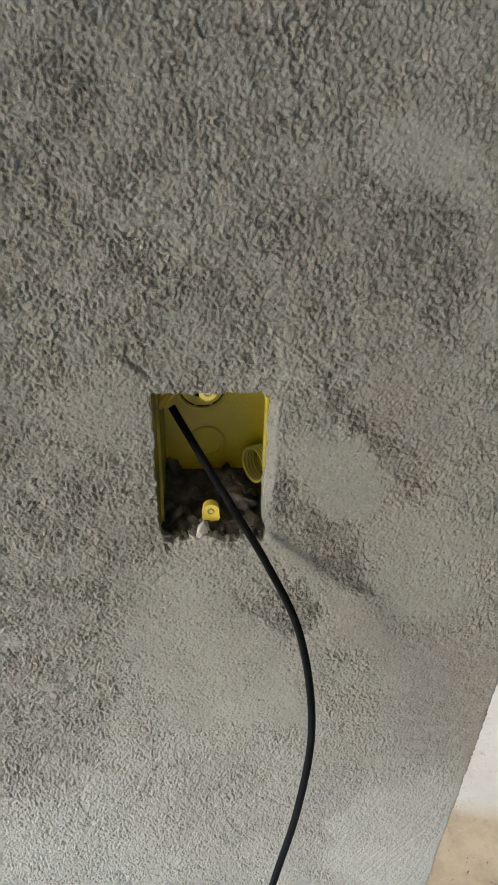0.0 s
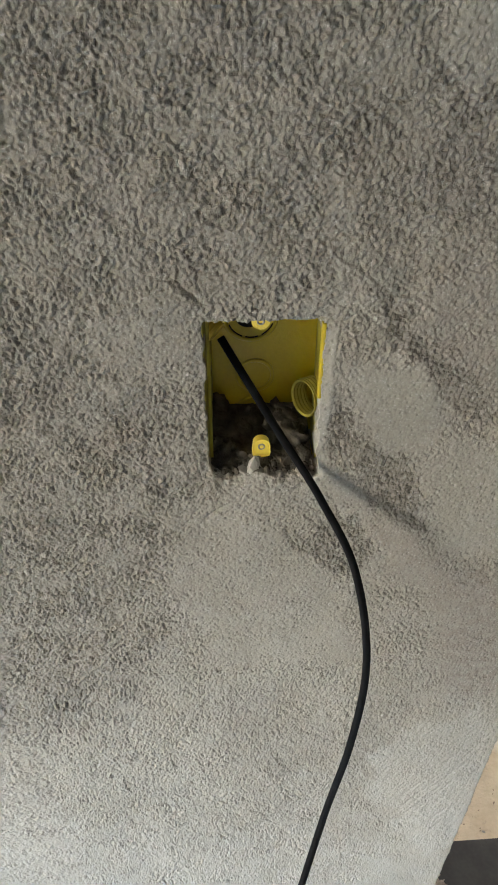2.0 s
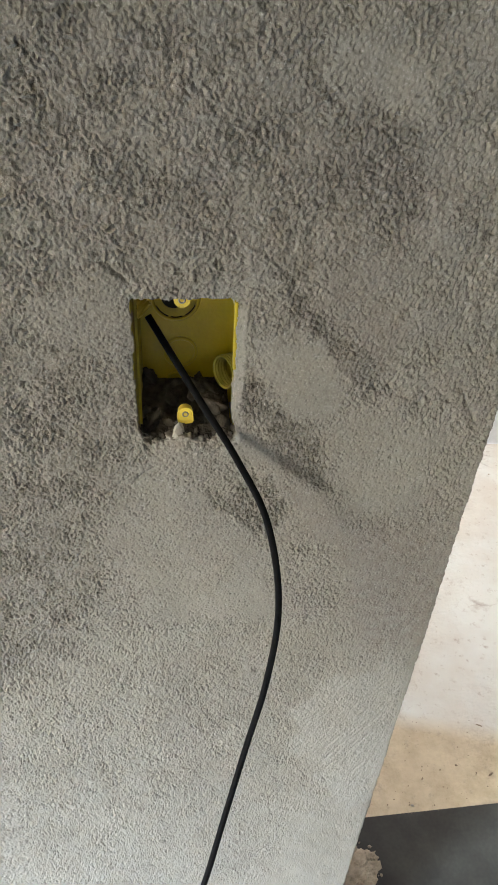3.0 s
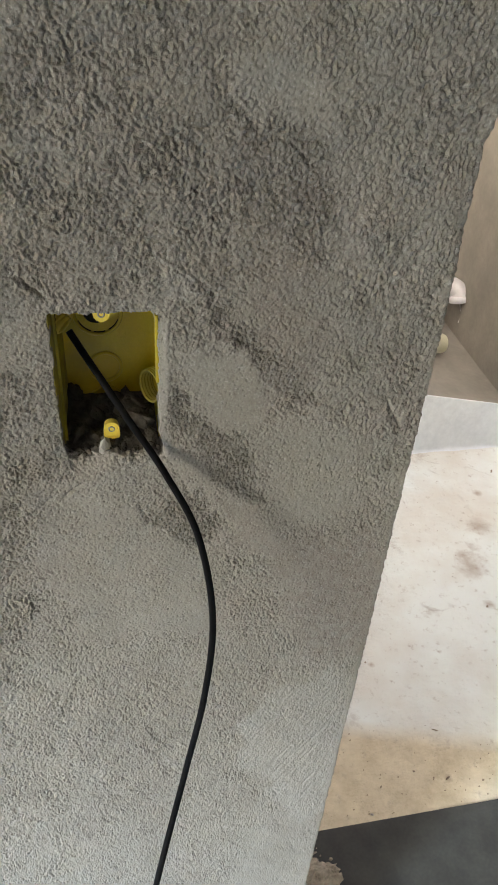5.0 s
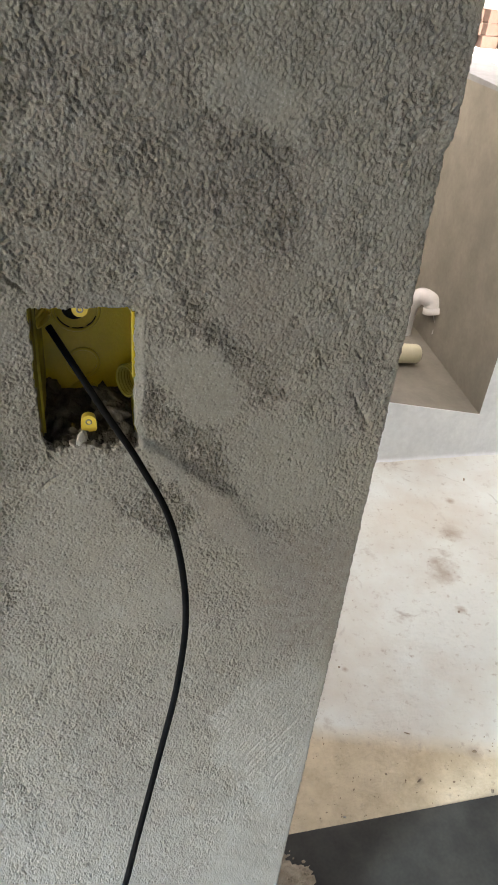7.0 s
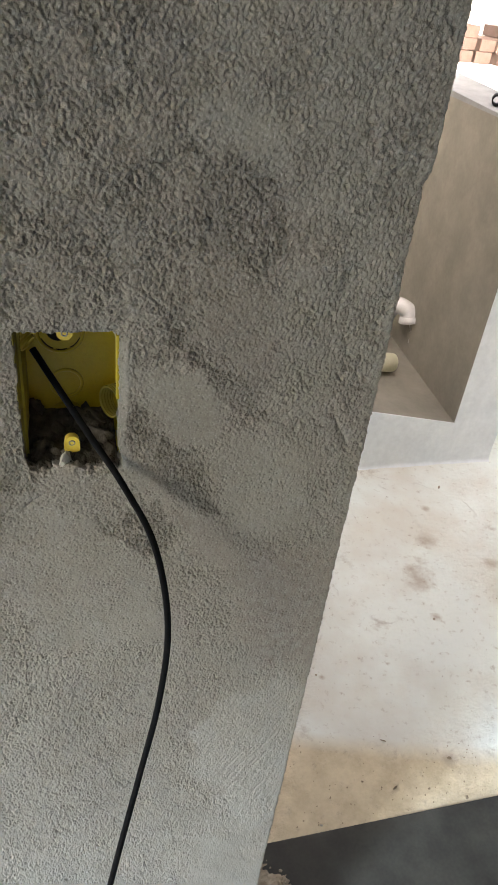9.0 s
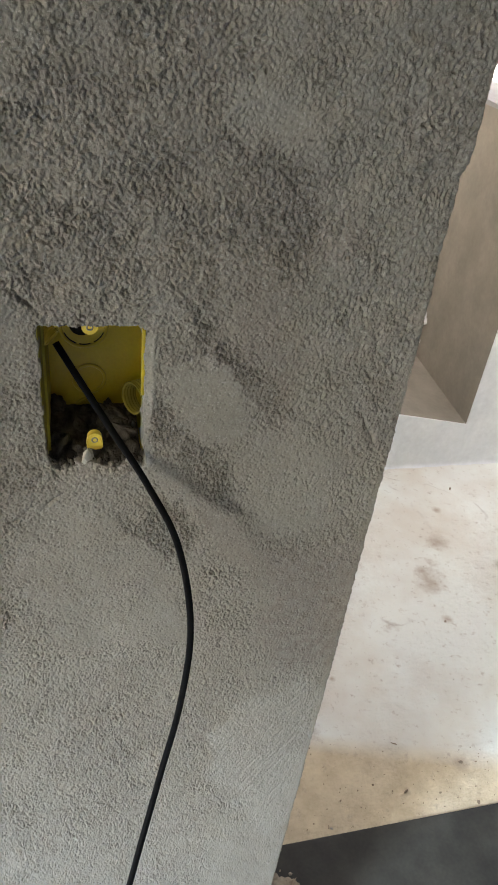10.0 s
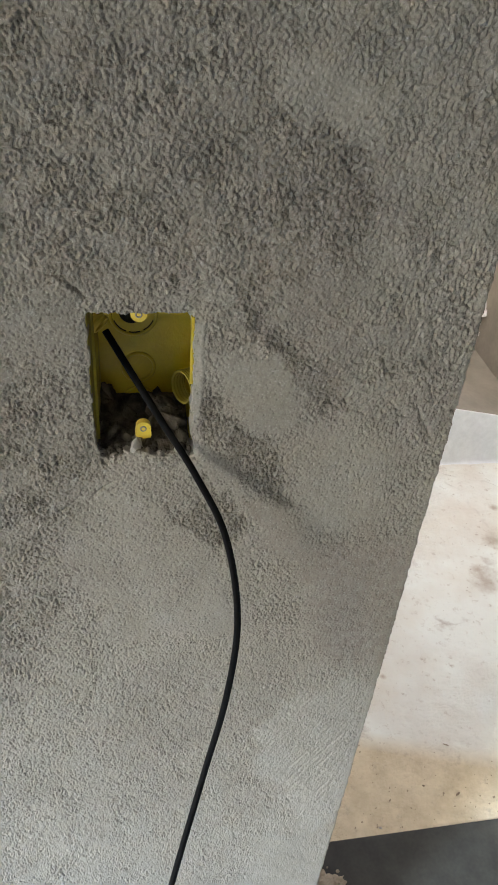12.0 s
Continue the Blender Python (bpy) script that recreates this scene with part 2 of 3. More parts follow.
def tube(points, radius, sides=16, closed_ends=True, radii=None):
    """A round tube along a list of points."""
    bm = bmesh.new()
    pts = [Vector(p) for p in points]
    rings, up = [], Vector((0.13, 0.31, 0.94)).normalized()
    for i, p in enumerate(pts):
        d = (pts[min(i + 1, len(pts) - 1)] - pts[max(i - 1, 0)]).normalized()
        a = (up - d * up.dot(d)).normalized()
        up = a
        b = d.cross(a)
        r = radii[i] if radii else radius
        rings.append([bm.verts.new(p + (a * math.cos(2 * math.pi * k / sides) + b * math.sin(2 * math.pi * k / sides)) * r) for k in range(sides)])
    for r0, r1 in zip(rings, rings[1:]):
        for k in range(sides):
            bm.faces.new((r0[k], r0[(k + 1) % sides], r1[(k + 1) % sides], r1[k]))
    if closed_ends:
        bm.faces.new(rings[0])
        bm.faces.new(rings[-1])
    return bm


def glide(points, steps=14):
    """A Catmull-Rom line through a few points."""
    p = [Vector(q) for q in points]
    p = [2 * p[0] - p[1]] + p + [2 * p[-1] - p[-2]]
    out = []
    for i in range(len(p) - 3):
        a, b, c, d = p[i:i + 4]
        for k in range(steps):
            s = k / steps
            out.append(0.5 * (2 * b + (c - a) * s + (2 * a - 5 * b + 4 * c - d) * s * s + (3 * b - a - 3 * c + d) * s ** 3))
    return out + [p[-2]]


def ring_profile(centre, axis, profile, sides=40):
    """A body turned round an axis; profile: (distance along the axis, radius), closed."""
    bm = bmesh.new()
    q = Vector(axis).to_track_quat("Z", "Y")
    rows = [[bm.verts.new(Vector(centre) + q @ Vector((r * math.cos(2 * math.pi * k / sides), r * math.sin(2 * math.pi * k / sides), h)))
             for k in range(sides)] for h, r in profile]
    for r0, r1 in zip(rows, rows[1:] + rows[:1]):
        for k in range(sides):
            bm.faces.new((r0[k], r0[(k + 1) % sides], r1[(k + 1) % sides], r1[k]))
    return bm


def lump(bm, centre, size, seed, flat=0.7, detail=2):
    """Adds a broken, uneven lump to a bmesh."""
    made = bmesh.ops.create_icosphere(bm, subdivisions=detail, radius=1.0)["verts"]
    turn = Euler((seed * 1.7, seed * 2.3, seed * 0.9)).to_matrix()
    for v in made:
        n = v.co.normalized()
        k = 1 + 0.45 * noise.noise(n * 1.6 + Vector((seed * 3.1, seed, 0))) + 0.2 * noise.noise(n * 4 + Vector((seed, 0, seed)))
        c = turn @ Vector((n.x * k, n.y * k * 0.8, n.z * k * flat))
        v.co = Vector(centre) + c * size


# ---- the rendered wall: one uneven skin with a hole for the outlet box ----
def lattice(seed, x, z):
    """Smooth value noise, -1 to 1, one cell per unit."""
    table = np.random.RandomState(seed).uniform(-1, 1, (256, 256))
    xi, zi = np.floor(x).astype(int), np.floor(z).astype(int)
    fx, fz = x - xi, z - zi
    fx, fz = fx * fx * (3 - 2 * fx), fz * fz * (3 - 2 * fz)
    a, b = table[xi % 256, zi % 256], table[(xi + 1) % 256, zi % 256]
    c, d = table[xi % 256, (zi + 1) % 256], table[(xi + 1) % 256, (zi + 1) % 256]
    return (a * (1 - fx) + b * fx) * (1 - fz) + (c * (1 - fx) + d * fx) * fz


def field(seed, size, W, Z, spread=0.5, tall=1.0):
    """Isotropic bumps of about that size in metres, unit deviation; tall draws them out upwards."""
    nx, nz, pitch = 960, 2400, 0.0005
    kx, kz = np.meshgrid(np.fft.fftfreq(nx, pitch), np.fft.rfftfreq(nz, pitch), indexing="ij")
    k = np.hypot(kx, kz * tall) * size
    gain = np.exp(-(np.log(np.maximum(k, 1e-6)) / spread) ** 2)
    f = np.fft.irfft2(np.fft.rfft2(np.random.RandomState(seed).normal(size=(nx, nz))) * gain, s=(nx, nz))
    f /= f.std()
    u, v = (W + 3.2) / pitch, Z / pitch
    ui, vi = np.floor(u).astype(int), np.floor(v).astype(int)
    fu, fv = u - ui, v - vi
    a, b, c, d = (f[(ui + p) % nx, (vi + q) % nz] for p, q in ((0, 0), (1, 0), (0, 1), (1, 1)))
    return (a * (1 - fu) + b * fu) * (1 - fv) + (c * (1 - fu) + d * fu) * fv


def step(a, b, v):
    s = np.clip((v - a) / (b - a), 0, 1)
    return s * s * (3 - 2 * s)


def patch(X, Z, outline, soft=0.004, ragged=1.0):
    """A ragged trowelled patch inside an outline of (x, z) corners: 1 inside, 0 outside."""
    out = np.zeros_like(X)
    px, pz = zip(*outline)
    near = (X > min(px) - 0.03) & (X < max(px) + 0.03) & (Z > min(pz) - 0.03) & (Z < max(pz) + 0.03)
    x, z = X[near], Z[near]
    x, z = (x + ragged * (0.008 * lattice(48, x * 38, z * 38) + 0.005 * lattice(41, x * 75, z * 75) + 0.0035 * lattice(42, x * 230, z * 230) + 0.0018 * lattice(46, x * 620, z * 620)),
            z + ragged * (0.008 * lattice(49, x * 38, z * 38) + 0.005 * lattice(43, x * 75, z * 75) + 0.0035 * lattice(44, x * 230, z * 230) + 0.0018 * lattice(47, x * 620, z * 620)))
    best, inside = np.full(x.shape, 9.0), np.zeros(x.shape, bool)
    for (ax, az), (bx, bz) in zip(outline, outline[1:] + outline[:1]):
        dx, dz = bx - ax, bz - az
        t = np.clip(((x - ax) * dx + (z - az) * dz) / (dx * dx + dz * dz), 0, 1)
        best = np.minimum(best, np.hypot(x - ax - t * dx, z - az - t * dz))
        if dz:
            inside ^= ((az > z) != (bz > z)) & (x < ax + dx * (z - az) / dz)
    out[near] = step(-soft, soft, np.where(inside, best, -best))
    return out


def sand_grains(seed, cell, W, Z, share):
    """Round sand grains strewn one to a cell, with gaps: height 0 to 1."""
    rs = np.random.RandomState(seed)
    ox, oz, size, keep = rs.uniform(0.1, 0.9, (256, 256)), rs.uniform(0.1, 0.9, (256, 256)), rs.uniform(0.45, 0.85, (256, 256)), rs.uniform(0, 1, (256, 256))
    u = (W + 3.0) / cell + 0.35 * lattice(seed + 1, W / cell * 0.9, Z / cell * 0.9)
    v = Z / cell + 0.35 * lattice(seed + 2, W / cell * 0.9, Z / cell * 0.9)
    ui, vi = np.floor(u).astype(int), np.floor(v).astype(int)
    best = np.zeros_like(u)
    for p in (-1, 0, 1):
        for q in (-1, 0, 1):
            i, j = (ui + p) % 256, (vi + q) % 256
            d2 = ((u - ui - p - ox[i, j]) ** 2 + (v - vi - q - oz[i, j]) ** 2) / size[i, j] ** 2
            best = np.maximum(best, np.where(keep[i, j] < share, size[i, j] * np.sqrt(np.clip(1 - d2, 0, 1)), 0))
    return best


def scratch(x, z, x0, z0, x1, z1, wide):
    """A trowel scratch between two places: 1 along its middle, tapering to the ends."""
    wx, wz = x + 0.0010 * lattice(45, x * 160, z * 160), z
    dx, dz = x1 - x0, z1 - z0
    t = np.clip(((wx - x0) * dx + (wz - z0) * dz) / (dx * dx + dz * dz), 0, 1)
    off = np.hypot(wx - x0 - t * dx, wz - z0 - t * dz)
    return np.exp(-(off / wide) ** 2) * (0.25 + 3.0 * t * (1 - t))


WALL_END, BACK = 0.229, 0.246
BOX = (-0.0020, 0.0580, 1.1348, 1.2312)


def plaster_wall():
    fine = 0.00055
    xs = np.concatenate([np.linspace(-2.7, -0.5, 12), np.linspace(-0.42, -0.26, 8), np.arange(-0.25, -0.1405, 1.6 * fine), np.arange(-0.14, WALL_END - 0.0022, fine)])
    zs = np.concatenate([[0.0, 0.12, 0.24, 0.34], np.arange(0.40, 0.70, 2 * fine), np.arange(0.70, 0.95, 1.5 * fine), np.arange(0.95, 1.42, fine), [1.46, 1.6, 1.8, 2.2, 2.7]])
    # the skin goes on round the rounded corner and along the reveal
    corner = [(WALL_END - 0.002 + 0.002 * math.sin(a), 0.002 - 0.002 * math.cos(a)) for a in np.linspace(0.2, math.pi / 2, 5)]
    reveal = [(WALL_END, y) for y in np.concatenate([np.arange(0.004, 0.04, 0.002), np.linspace(0.045, BACK, 20)])]
    u = np.array([(x, 0.0, 0.0) for x in xs] + [(x, y, min(1.0, y / 0.002)) for x, y in corner] + [(x, y, 1.0) for x, y in reveal])
    X, Z = np.meshgrid(u[:, 0], zs, indexing="ij")
    Y = np.repeat(u[:, 1][:, None], len(zs), 1)
    side = np.repeat(u[:, 2][:, None], len(zs), 1)
    W = X + Y  # running length across the skin

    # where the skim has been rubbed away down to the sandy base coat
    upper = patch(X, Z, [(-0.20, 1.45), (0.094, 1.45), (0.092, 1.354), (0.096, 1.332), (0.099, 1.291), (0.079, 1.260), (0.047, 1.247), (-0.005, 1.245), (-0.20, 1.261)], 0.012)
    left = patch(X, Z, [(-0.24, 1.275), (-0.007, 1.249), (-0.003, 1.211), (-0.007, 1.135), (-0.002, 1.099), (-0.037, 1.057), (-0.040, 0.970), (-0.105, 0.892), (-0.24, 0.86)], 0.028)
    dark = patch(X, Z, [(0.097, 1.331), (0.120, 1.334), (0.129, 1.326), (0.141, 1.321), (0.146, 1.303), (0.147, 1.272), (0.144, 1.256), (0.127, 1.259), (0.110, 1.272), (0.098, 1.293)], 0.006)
    rubbed = np.maximum.reduce([
        1.00 * patch(X, Z, [(0.071, 1.244), (0.085, 1.240), (0.103, 1.223), (0.128, 1.206), (0.151, 1.181), (0.155, 1.162), (0.140, 1.164), (0.119, 1.192), (0.103, 1.210), (0.082, 1.229)], 0.004, 0.6),
        0.90 * patch(X, Z, [(0.061, 1.183), (0.069, 1.179), (0.088, 1.155), (0.107, 1.142), (0.124, 1.115), (0.131, 1.084), (0.114, 1.091), (0.093, 1.108), (0.077, 1.133), (0.066, 1.156)], 0.004, 0.8),
        0.90 * patch(X, Z, [(0.037, 1.093), (0.054, 1.086), (0.081, 1.101), (0.099, 1.077), (0.097, 1.050), (0.078, 1.048), (0.062, 1.065), (0.044, 1.078)], 0.004, 0.8),
        0.45 * patch(X, Z, [(-0.014, 1.252), (-0.006, 1.250), (0.002, 1.238), (-0.004, 1.236)], 0.002, 0.4),
        0.55 * patch(X, Z, [(0.196, 1.172), (0.201, 1.172), (0.217, 1.140), (0.212, 1.140)], 0.002, 0.4),
    ])
    # trowelled flat
    between = patch(X, Z, [(0.085, 1.207), (0.104, 1.207), (0.123, 1.186), (0.123, 1.152), (0.111, 1.145), (0.087, 1.163), (0.072, 1.185)], 0.007)
    under = patch(X, Z, [(-0.012, 1.104), (0.030, 1.124), (0.050, 1.077), (0.070, 1.051), (0.089, 1.034), (0.092, 1.004), (0.066, 0.957), (0.020, 0.962), (-0.012, 0.975), (-0.028, 1.065)], 0.020)
    # flat strip along the cable's shadow, tinted darker below to imitate it
    cable_shade = patch(X, Z, [(0.097, 1.095), (0.123, 1.080), (0.187, 1.009), (0.193, 0.962), (0.152, 0.989), (0.111, 1.060)], 0.008)
    brown = patch(X, Z, [(0.156, 1.043), (0.199, 1.055), (0.240, 1.022), (0.240, 0.896), (0.180, 0.906), (0.152, 0.982)], 0.016)
    combed = patch(X, Z, [(0.128, 0.836), (0.142, 0.858), (0.203, 0.886), (0.24, 0.847), (0.24, 0.644), (0.200, 0.606), (0.160, 0.690), (0.126, 0.763)], 0.007)
    pale = patch(X, Z, [(0.095, 1.357), (0.115, 1.360), (0.137, 1.349), (0.147, 1.331), (0.143, 1.319), (0.127, 1.327), (0.120, 1.334), (0.097, 1.332), (0.092, 1.345)], 0.006)
    pink = patch(X, Z, [(0.107, 1.263), (0.144, 1.256), (0.154, 1.201), (0.153, 1.163), (0.130, 1.186), (0.103, 1.218), (0.095, 1.246)], 0.010)
    rim = 1 - step(0.001, 0.005, np.maximum(np.abs(X - 0.0590) - 0.0015, np.abs(Z - 1.178) - 0.044))
    smooth = np.maximum.reduce([
        0.97 * between, 0.60 * under, 0.85 * cable_shade, 0.50 * brown, 0.50 * pale, 0.30 * pink, 0.40 * combed, 0.80 * rim,
        0.92 * patch(X, Z, [(0.058, 1.146), (0.070, 1.134), (0.093, 1.103), (0.104, 1.087), (0.070, 1.103), (0.059, 1.121)], 0.003, 0.5),
        0.97 * patch(X, Z, [(0.064, 1.002), (0.092, 1.007), (0.094, 0.953), (0.066, 0.955)], 0.006),
        0.65 * patch(X, Z, [(0.115, 1.139), (0.153, 1.150), (0.196, 1.129), (0.197, 1.066), (0.154, 1.060), (0.130, 1.095)], 0.012),
        0.70 * patch(X, Z, [(0.147, 0.613), (0.216, 0.638), (0.24, 0.40), (0.118, 0.40)], 0.02),
        0.55 * patch(X, Z, [(-0.039, 1.249), (-0.008, 1.246), (-0.003, 1.230), (-0.004, 1.211), (-0.045, 1.198), (-0.058, 1.225)], 0.008),
    ]) * (1 - 0.9 * rubbed)
    lower = np.clip((1 - step(0.80, 1.10, Z + 0.9 * np.clip(0.02 - X, 0, 0.3))) * (0.75 + 0.5 * lattice(6, X * 11, Z * 9)), 0, 1)
    rough = (0.82 - 0.74 * smooth - 0.20 * lower * (1 - smooth) + 0.55 * np.maximum(rubbed, 0.6 * dark) + 0.18 * np.maximum(upper, left) * (1 - smooth))
    rough = np.clip(rough * (0.90 + 0.13 * field(5, 0.045, X, Z) + 0.11 * field(7, 0.018, X, Z)), 0.06, 1.5)

    # sandy bumps, drawn out into upright strokes towards the wall's end
    drawn = step(0.13, 0.19, X + 0.012 * field(8, 0.04, X, Z)) * step(0.98, 1.12, Z)
    plain = 0.55 * field(11, 0.0033, W, Z, 0.45) + 0.62 * field(12, 0.0022, W, Z, 0.45) + 0.22 * field(10, 0.0014, W, Z, 0.4) + 0.18 * field(19, 0.0080, W, Z)
    strokes = 0.72 * field(14, 0.0036, W, Z, 0.45, 2.0) + 0.50 * field(15, 0.0022, W, Z, 0.45, 1.3) + 0.40 * field(20, 0.009, W, Z, 0.5, 3.0)
    grain = plain * (1 - drawn) + strokes * drawn
    # the trowel has levelled the tops: the smoother the coat, the fewer hollows are left in it
    cap = -1.05 + 1.55 * rough
    fine_h = 0.00045 * (np.minimum(grain, cap) - cap - 0.25 * np.clip(cap - grain - 1.6, 0, 1))
    crisp = field(16, 0.00115, W, Z, 0.35)
    fine_h = fine_h + 0.00007 * np.clip(rough, 0.2, 1.2) * crisp
    # single grains standing out of the coat, and small holes torn by the float
    coarse = np.clip(rough, 0.10, 1.1) ** 1.3 * (1 - 0.35 * drawn)
    fine_h = fine_h + (0.00105 * sand_grains(81, 0.0023, W, Z, 0.45) + 0.00095 * sand_grains(84, 0.0015, W, Z, 0.50)) * coarse
    torn = 0.35 + 0.65 * step(-0.3, 0.9, field(87, 0.05, X, Z))
    fine_h = fine_h - 0.00190 * np.clip(field(89, 0.0026, W, Z, 0.5) - 1.05, 0, 1.1) * torn * (0.50 + 0.5 * rough) * (1 - 0.6 * np.maximum(between, rim))
    fine_h = fine_h - 0.0009 * sand_grains(88, 0.0058, W, Z, 0.28) * torn * (1 - 0.75 * smooth)
    fine_h = (1.2 + 0.35 * drawn) * fine_h
    h = fine_h.copy()
    h += 0.00030 * field(21, 0.050, X, Z) + 0.0005 * lattice(22, X * 7, Z * 6)
    h += 0.0006 * smooth - 0.0008 * rubbed - 0.0004 * dark + 0.0004 * pale
    # comb strokes beside the wall's end, and a fan of slanting float marks low down
    h += 0.00014 * drawn * lattice(31, X * 190, Z * 24)
    along, across = 0.55 * X + 0.83 * Z, 0.83 * X - 0.55 * Z
    h += 0.00011 * combed * field(33, 0.0048, across, 0.22 * along + 0.4)
    for k in range(9):
        lx, lz = 0.147 + 0.0060 * k + 0.0022 * (k * 5 % 3), 0.704 - 0.004 * k + 0.013 * (k * 7 % 4)
        run = 0.014 + 0.009 * (k * 3 % 4)
        h -= (0.0004 + 0.0002 * (k % 3)) * scratch(X, Z, lx, lz, lx + 0.55 * run, lz + run, 0.0013)
    h -= 0.0005 * scratch(X, Z, 0.170, 0.735, 0.214, 0.807, 0.0012)
    h -= 0.0005 * scratch(X, Z, -0.05, 0.742, 0.075, 0.716, 0.0010) + 0.0006 * scratch(X, Z, 0.168, 0.915, 0.222, 0.908, 0.0009)
    h -= 0.0022 * scratch(X, Z, -0.017, 1.2545, 0.001, 1.2385, 0.0013) + 0.0016 * scratch(X, Z, 0.199, 1.170, 0.216, 1.140, 0.0012)
    h -= 0.0022 * scratch(X, Z, -0.006, 1.102, 0.009, 1.115, 0.0011) + 0.0008 * scratch(X, Z, -0.026, 1.092, -0.010, 1.106, 0.0010)
    h -= 0.0012 * scratch(X, Z, 0.0585, 1.2555, 0.0600, 1.2500, 0.0014) + 0.0012 * scratch(X, Z, 0.1415, 1.2995, 0.1450, 1.2970, 0.0013)
    h *= np.where(X < -0.255, 0.0, 1.0) * np.where((Z < 0.39) | (Z > 1.43), 0.0, 1.0)

    # hole for the box, with broken rims
    jag = 0.0012 * lattice(51, X * 160, Z * 160) + 0.0008 * lattice(52, X * 420, Z * 420)
    x0, x1, z0, z1 = BOX
    low = step(z0 + 0.015, z0, Z)
    dx, dz = np.abs(X - (x0 + x1) / 2) - (x1 - x0) / 2, np.abs(Z - (z0 + z1) / 2) - (z1 - z0) / 2
    sd = np.where((dx > 0) & (dz > 0), np.hypot(dx, dz), np.maximum(dx, dz)) + jag * (0.7 + 2.0 * low)
    low_right = step(1.192, 1.140, Z) * step(0.040, 0.050, X) * (dx > dz - 0.004)
    high_right = np.clip((Z - 1.14) / 0.09, 0, 1) * step(0.040, 0.050, X) * (dx > dz)
    sd = sd + 0.0013 * high_right + np.where(side > 0, 1.0, 0.0)
    # the skin turns in square at the rim
    past = np.clip(-0.0006 - sd, 0, 0.006)
    into = (2.2 + 2.4 * low_right) * past
    across = dx > dz
    Xin, Zin = np.sign(X - (x0 + x1) / 2) * past * across, np.sign(Z - (z0 + z1) / 2) * past * ~across
    worn = (1 - step(0.0, 0.006, sd)) * 0.0009
    Yout = Y - (h - worn) * (1 - side) + into
    edge = 0.0004 * lattice(61, Z * 14, Z * 0) + 0.00015 * lattice(62, Z * 90, Z * 0) + 0.00045 * lattice(63, Z * 260, Y * 200) + 0.00045 * lattice(64, Z * 700, Y * 300)
    edge += 0.0030 * (step(1.318, 1.328, Z) - 0.5) * step(1.2, 1.3, Z)
    Xout = X + edge * np.maximum(side, step(WALL_END - 0.03, WALL_END, X)) + 0.15 * (fine_h + 0.0005) * side

    nu, nz = X.shape
    co = np.stack([Xout + Xin, Yout, Z + Zin], -1).reshape(-1, 3)
    i, j = np.meshgrid(np.arange(nu - 1), np.arange(nz - 1), indexing="ij")
    quads = np.stack([i * nz + j, (i + 1) * nz + j, (i + 1) * nz + j + 1, i * nz + j + 1], -1).reshape(-1, 4)
    keep = (sd.reshape(-1)[quads] > -0.0034).any(1)
    quads = quads[keep]
    # back face and closing skirt of the wall
    base = len(co)
    co = np.vstack([co, [(-2.7, BACK, 0), (-2.7, BACK, 2.7)]])
    last = (nu - 1) * nz
    me = bpy.data.meshes.new("wall_front")
    me.vertices.add(len(co))
    me.vertices.foreach_set("co", co.ravel())
    faces = np.vstack([quads, [[last + nz - 1, last, base, base + 1]]])
    me.loops.add(faces.size)
    me.loops.foreach_set("vertex_index", faces.ravel().astype(np.int32))
    me.polygons.add(len(faces))
    me.polygons.foreach_set("loop_start", np.arange(0, faces.size, 4, dtype=np.int32))
    smooth_flags = np.ones(len(faces), bool)
    smooth_flags[-1] = False
    me.polygons.foreach_set("use_smooth", smooth_flags)
    coat = me.attributes.new("base_coat_shade", "FLOAT", "POINT")
    # left also darkens the colour to imitate light falling off that way
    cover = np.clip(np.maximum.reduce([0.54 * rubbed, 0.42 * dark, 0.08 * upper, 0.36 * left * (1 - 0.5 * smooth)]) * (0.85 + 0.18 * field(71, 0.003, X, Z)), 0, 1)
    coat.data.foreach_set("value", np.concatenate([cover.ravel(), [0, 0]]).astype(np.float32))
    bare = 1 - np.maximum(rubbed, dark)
    # pale coat; combed, rim and right side are paled further as painted light
    skim_light = np.clip(bare * np.maximum.reduce([0.38 * combed, 0.22 * pale, 0.30 * rim, 0.08 * (X > 0.147) * step(0.14, 0.16, X)]), 0, 1)
    me.attributes.new("skim_light", "FLOAT", "POINT").data.foreach_set("value", np.concatenate([skim_light.ravel(), [0, 0]]).astype(np.float32))
    # pinkish and brown tones, plus the cable's cast shadow painted as a tint
    tint = np.clip(np.maximum.reduce([0.55 * pink, 0.85 * brown, 0.60 * cable_shade]) * (0.8 + 0.25 * field(73, 0.015, X, Z)), 0, 1)
    me.attributes.new("stain_shade", "FLOAT", "POINT").data.foreach_set("value", np.concatenate([tint.ravel(), [0, 0]]).astype(np.float32))
    gritty = me.attributes.new("grit", "FLOAT", "POINT")
    gritty.data.foreach_set("value", np.concatenate([np.clip(0.10 + 0.85 * rough, 0.12, 1.3).ravel(), [0.5, 0.5]]).astype(np.float32))
    me.update()
    me.validate()
    me.materials.append(M_PLASTER)
    return tagged(new("wall_front", me), "rough grey cement-rendered wall with patchy trowel marks", "wall", kind="structure")


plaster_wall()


def structure(name, bm, material, label, category):
    return tagged(part(name, bm, material), label, category, kind="structure")


def pieces(parts):
    """One bmesh out of several blocks."""
    bm = bmesh.new()
    for corners in parts:
        piece = block(*corners)
        me = bpy.data.meshes.new("piece")
        piece.to_mesh(me)
        piece.free()
        bm.from_mesh(me)
        bpy.data.meshes.remove(me)
    return bm


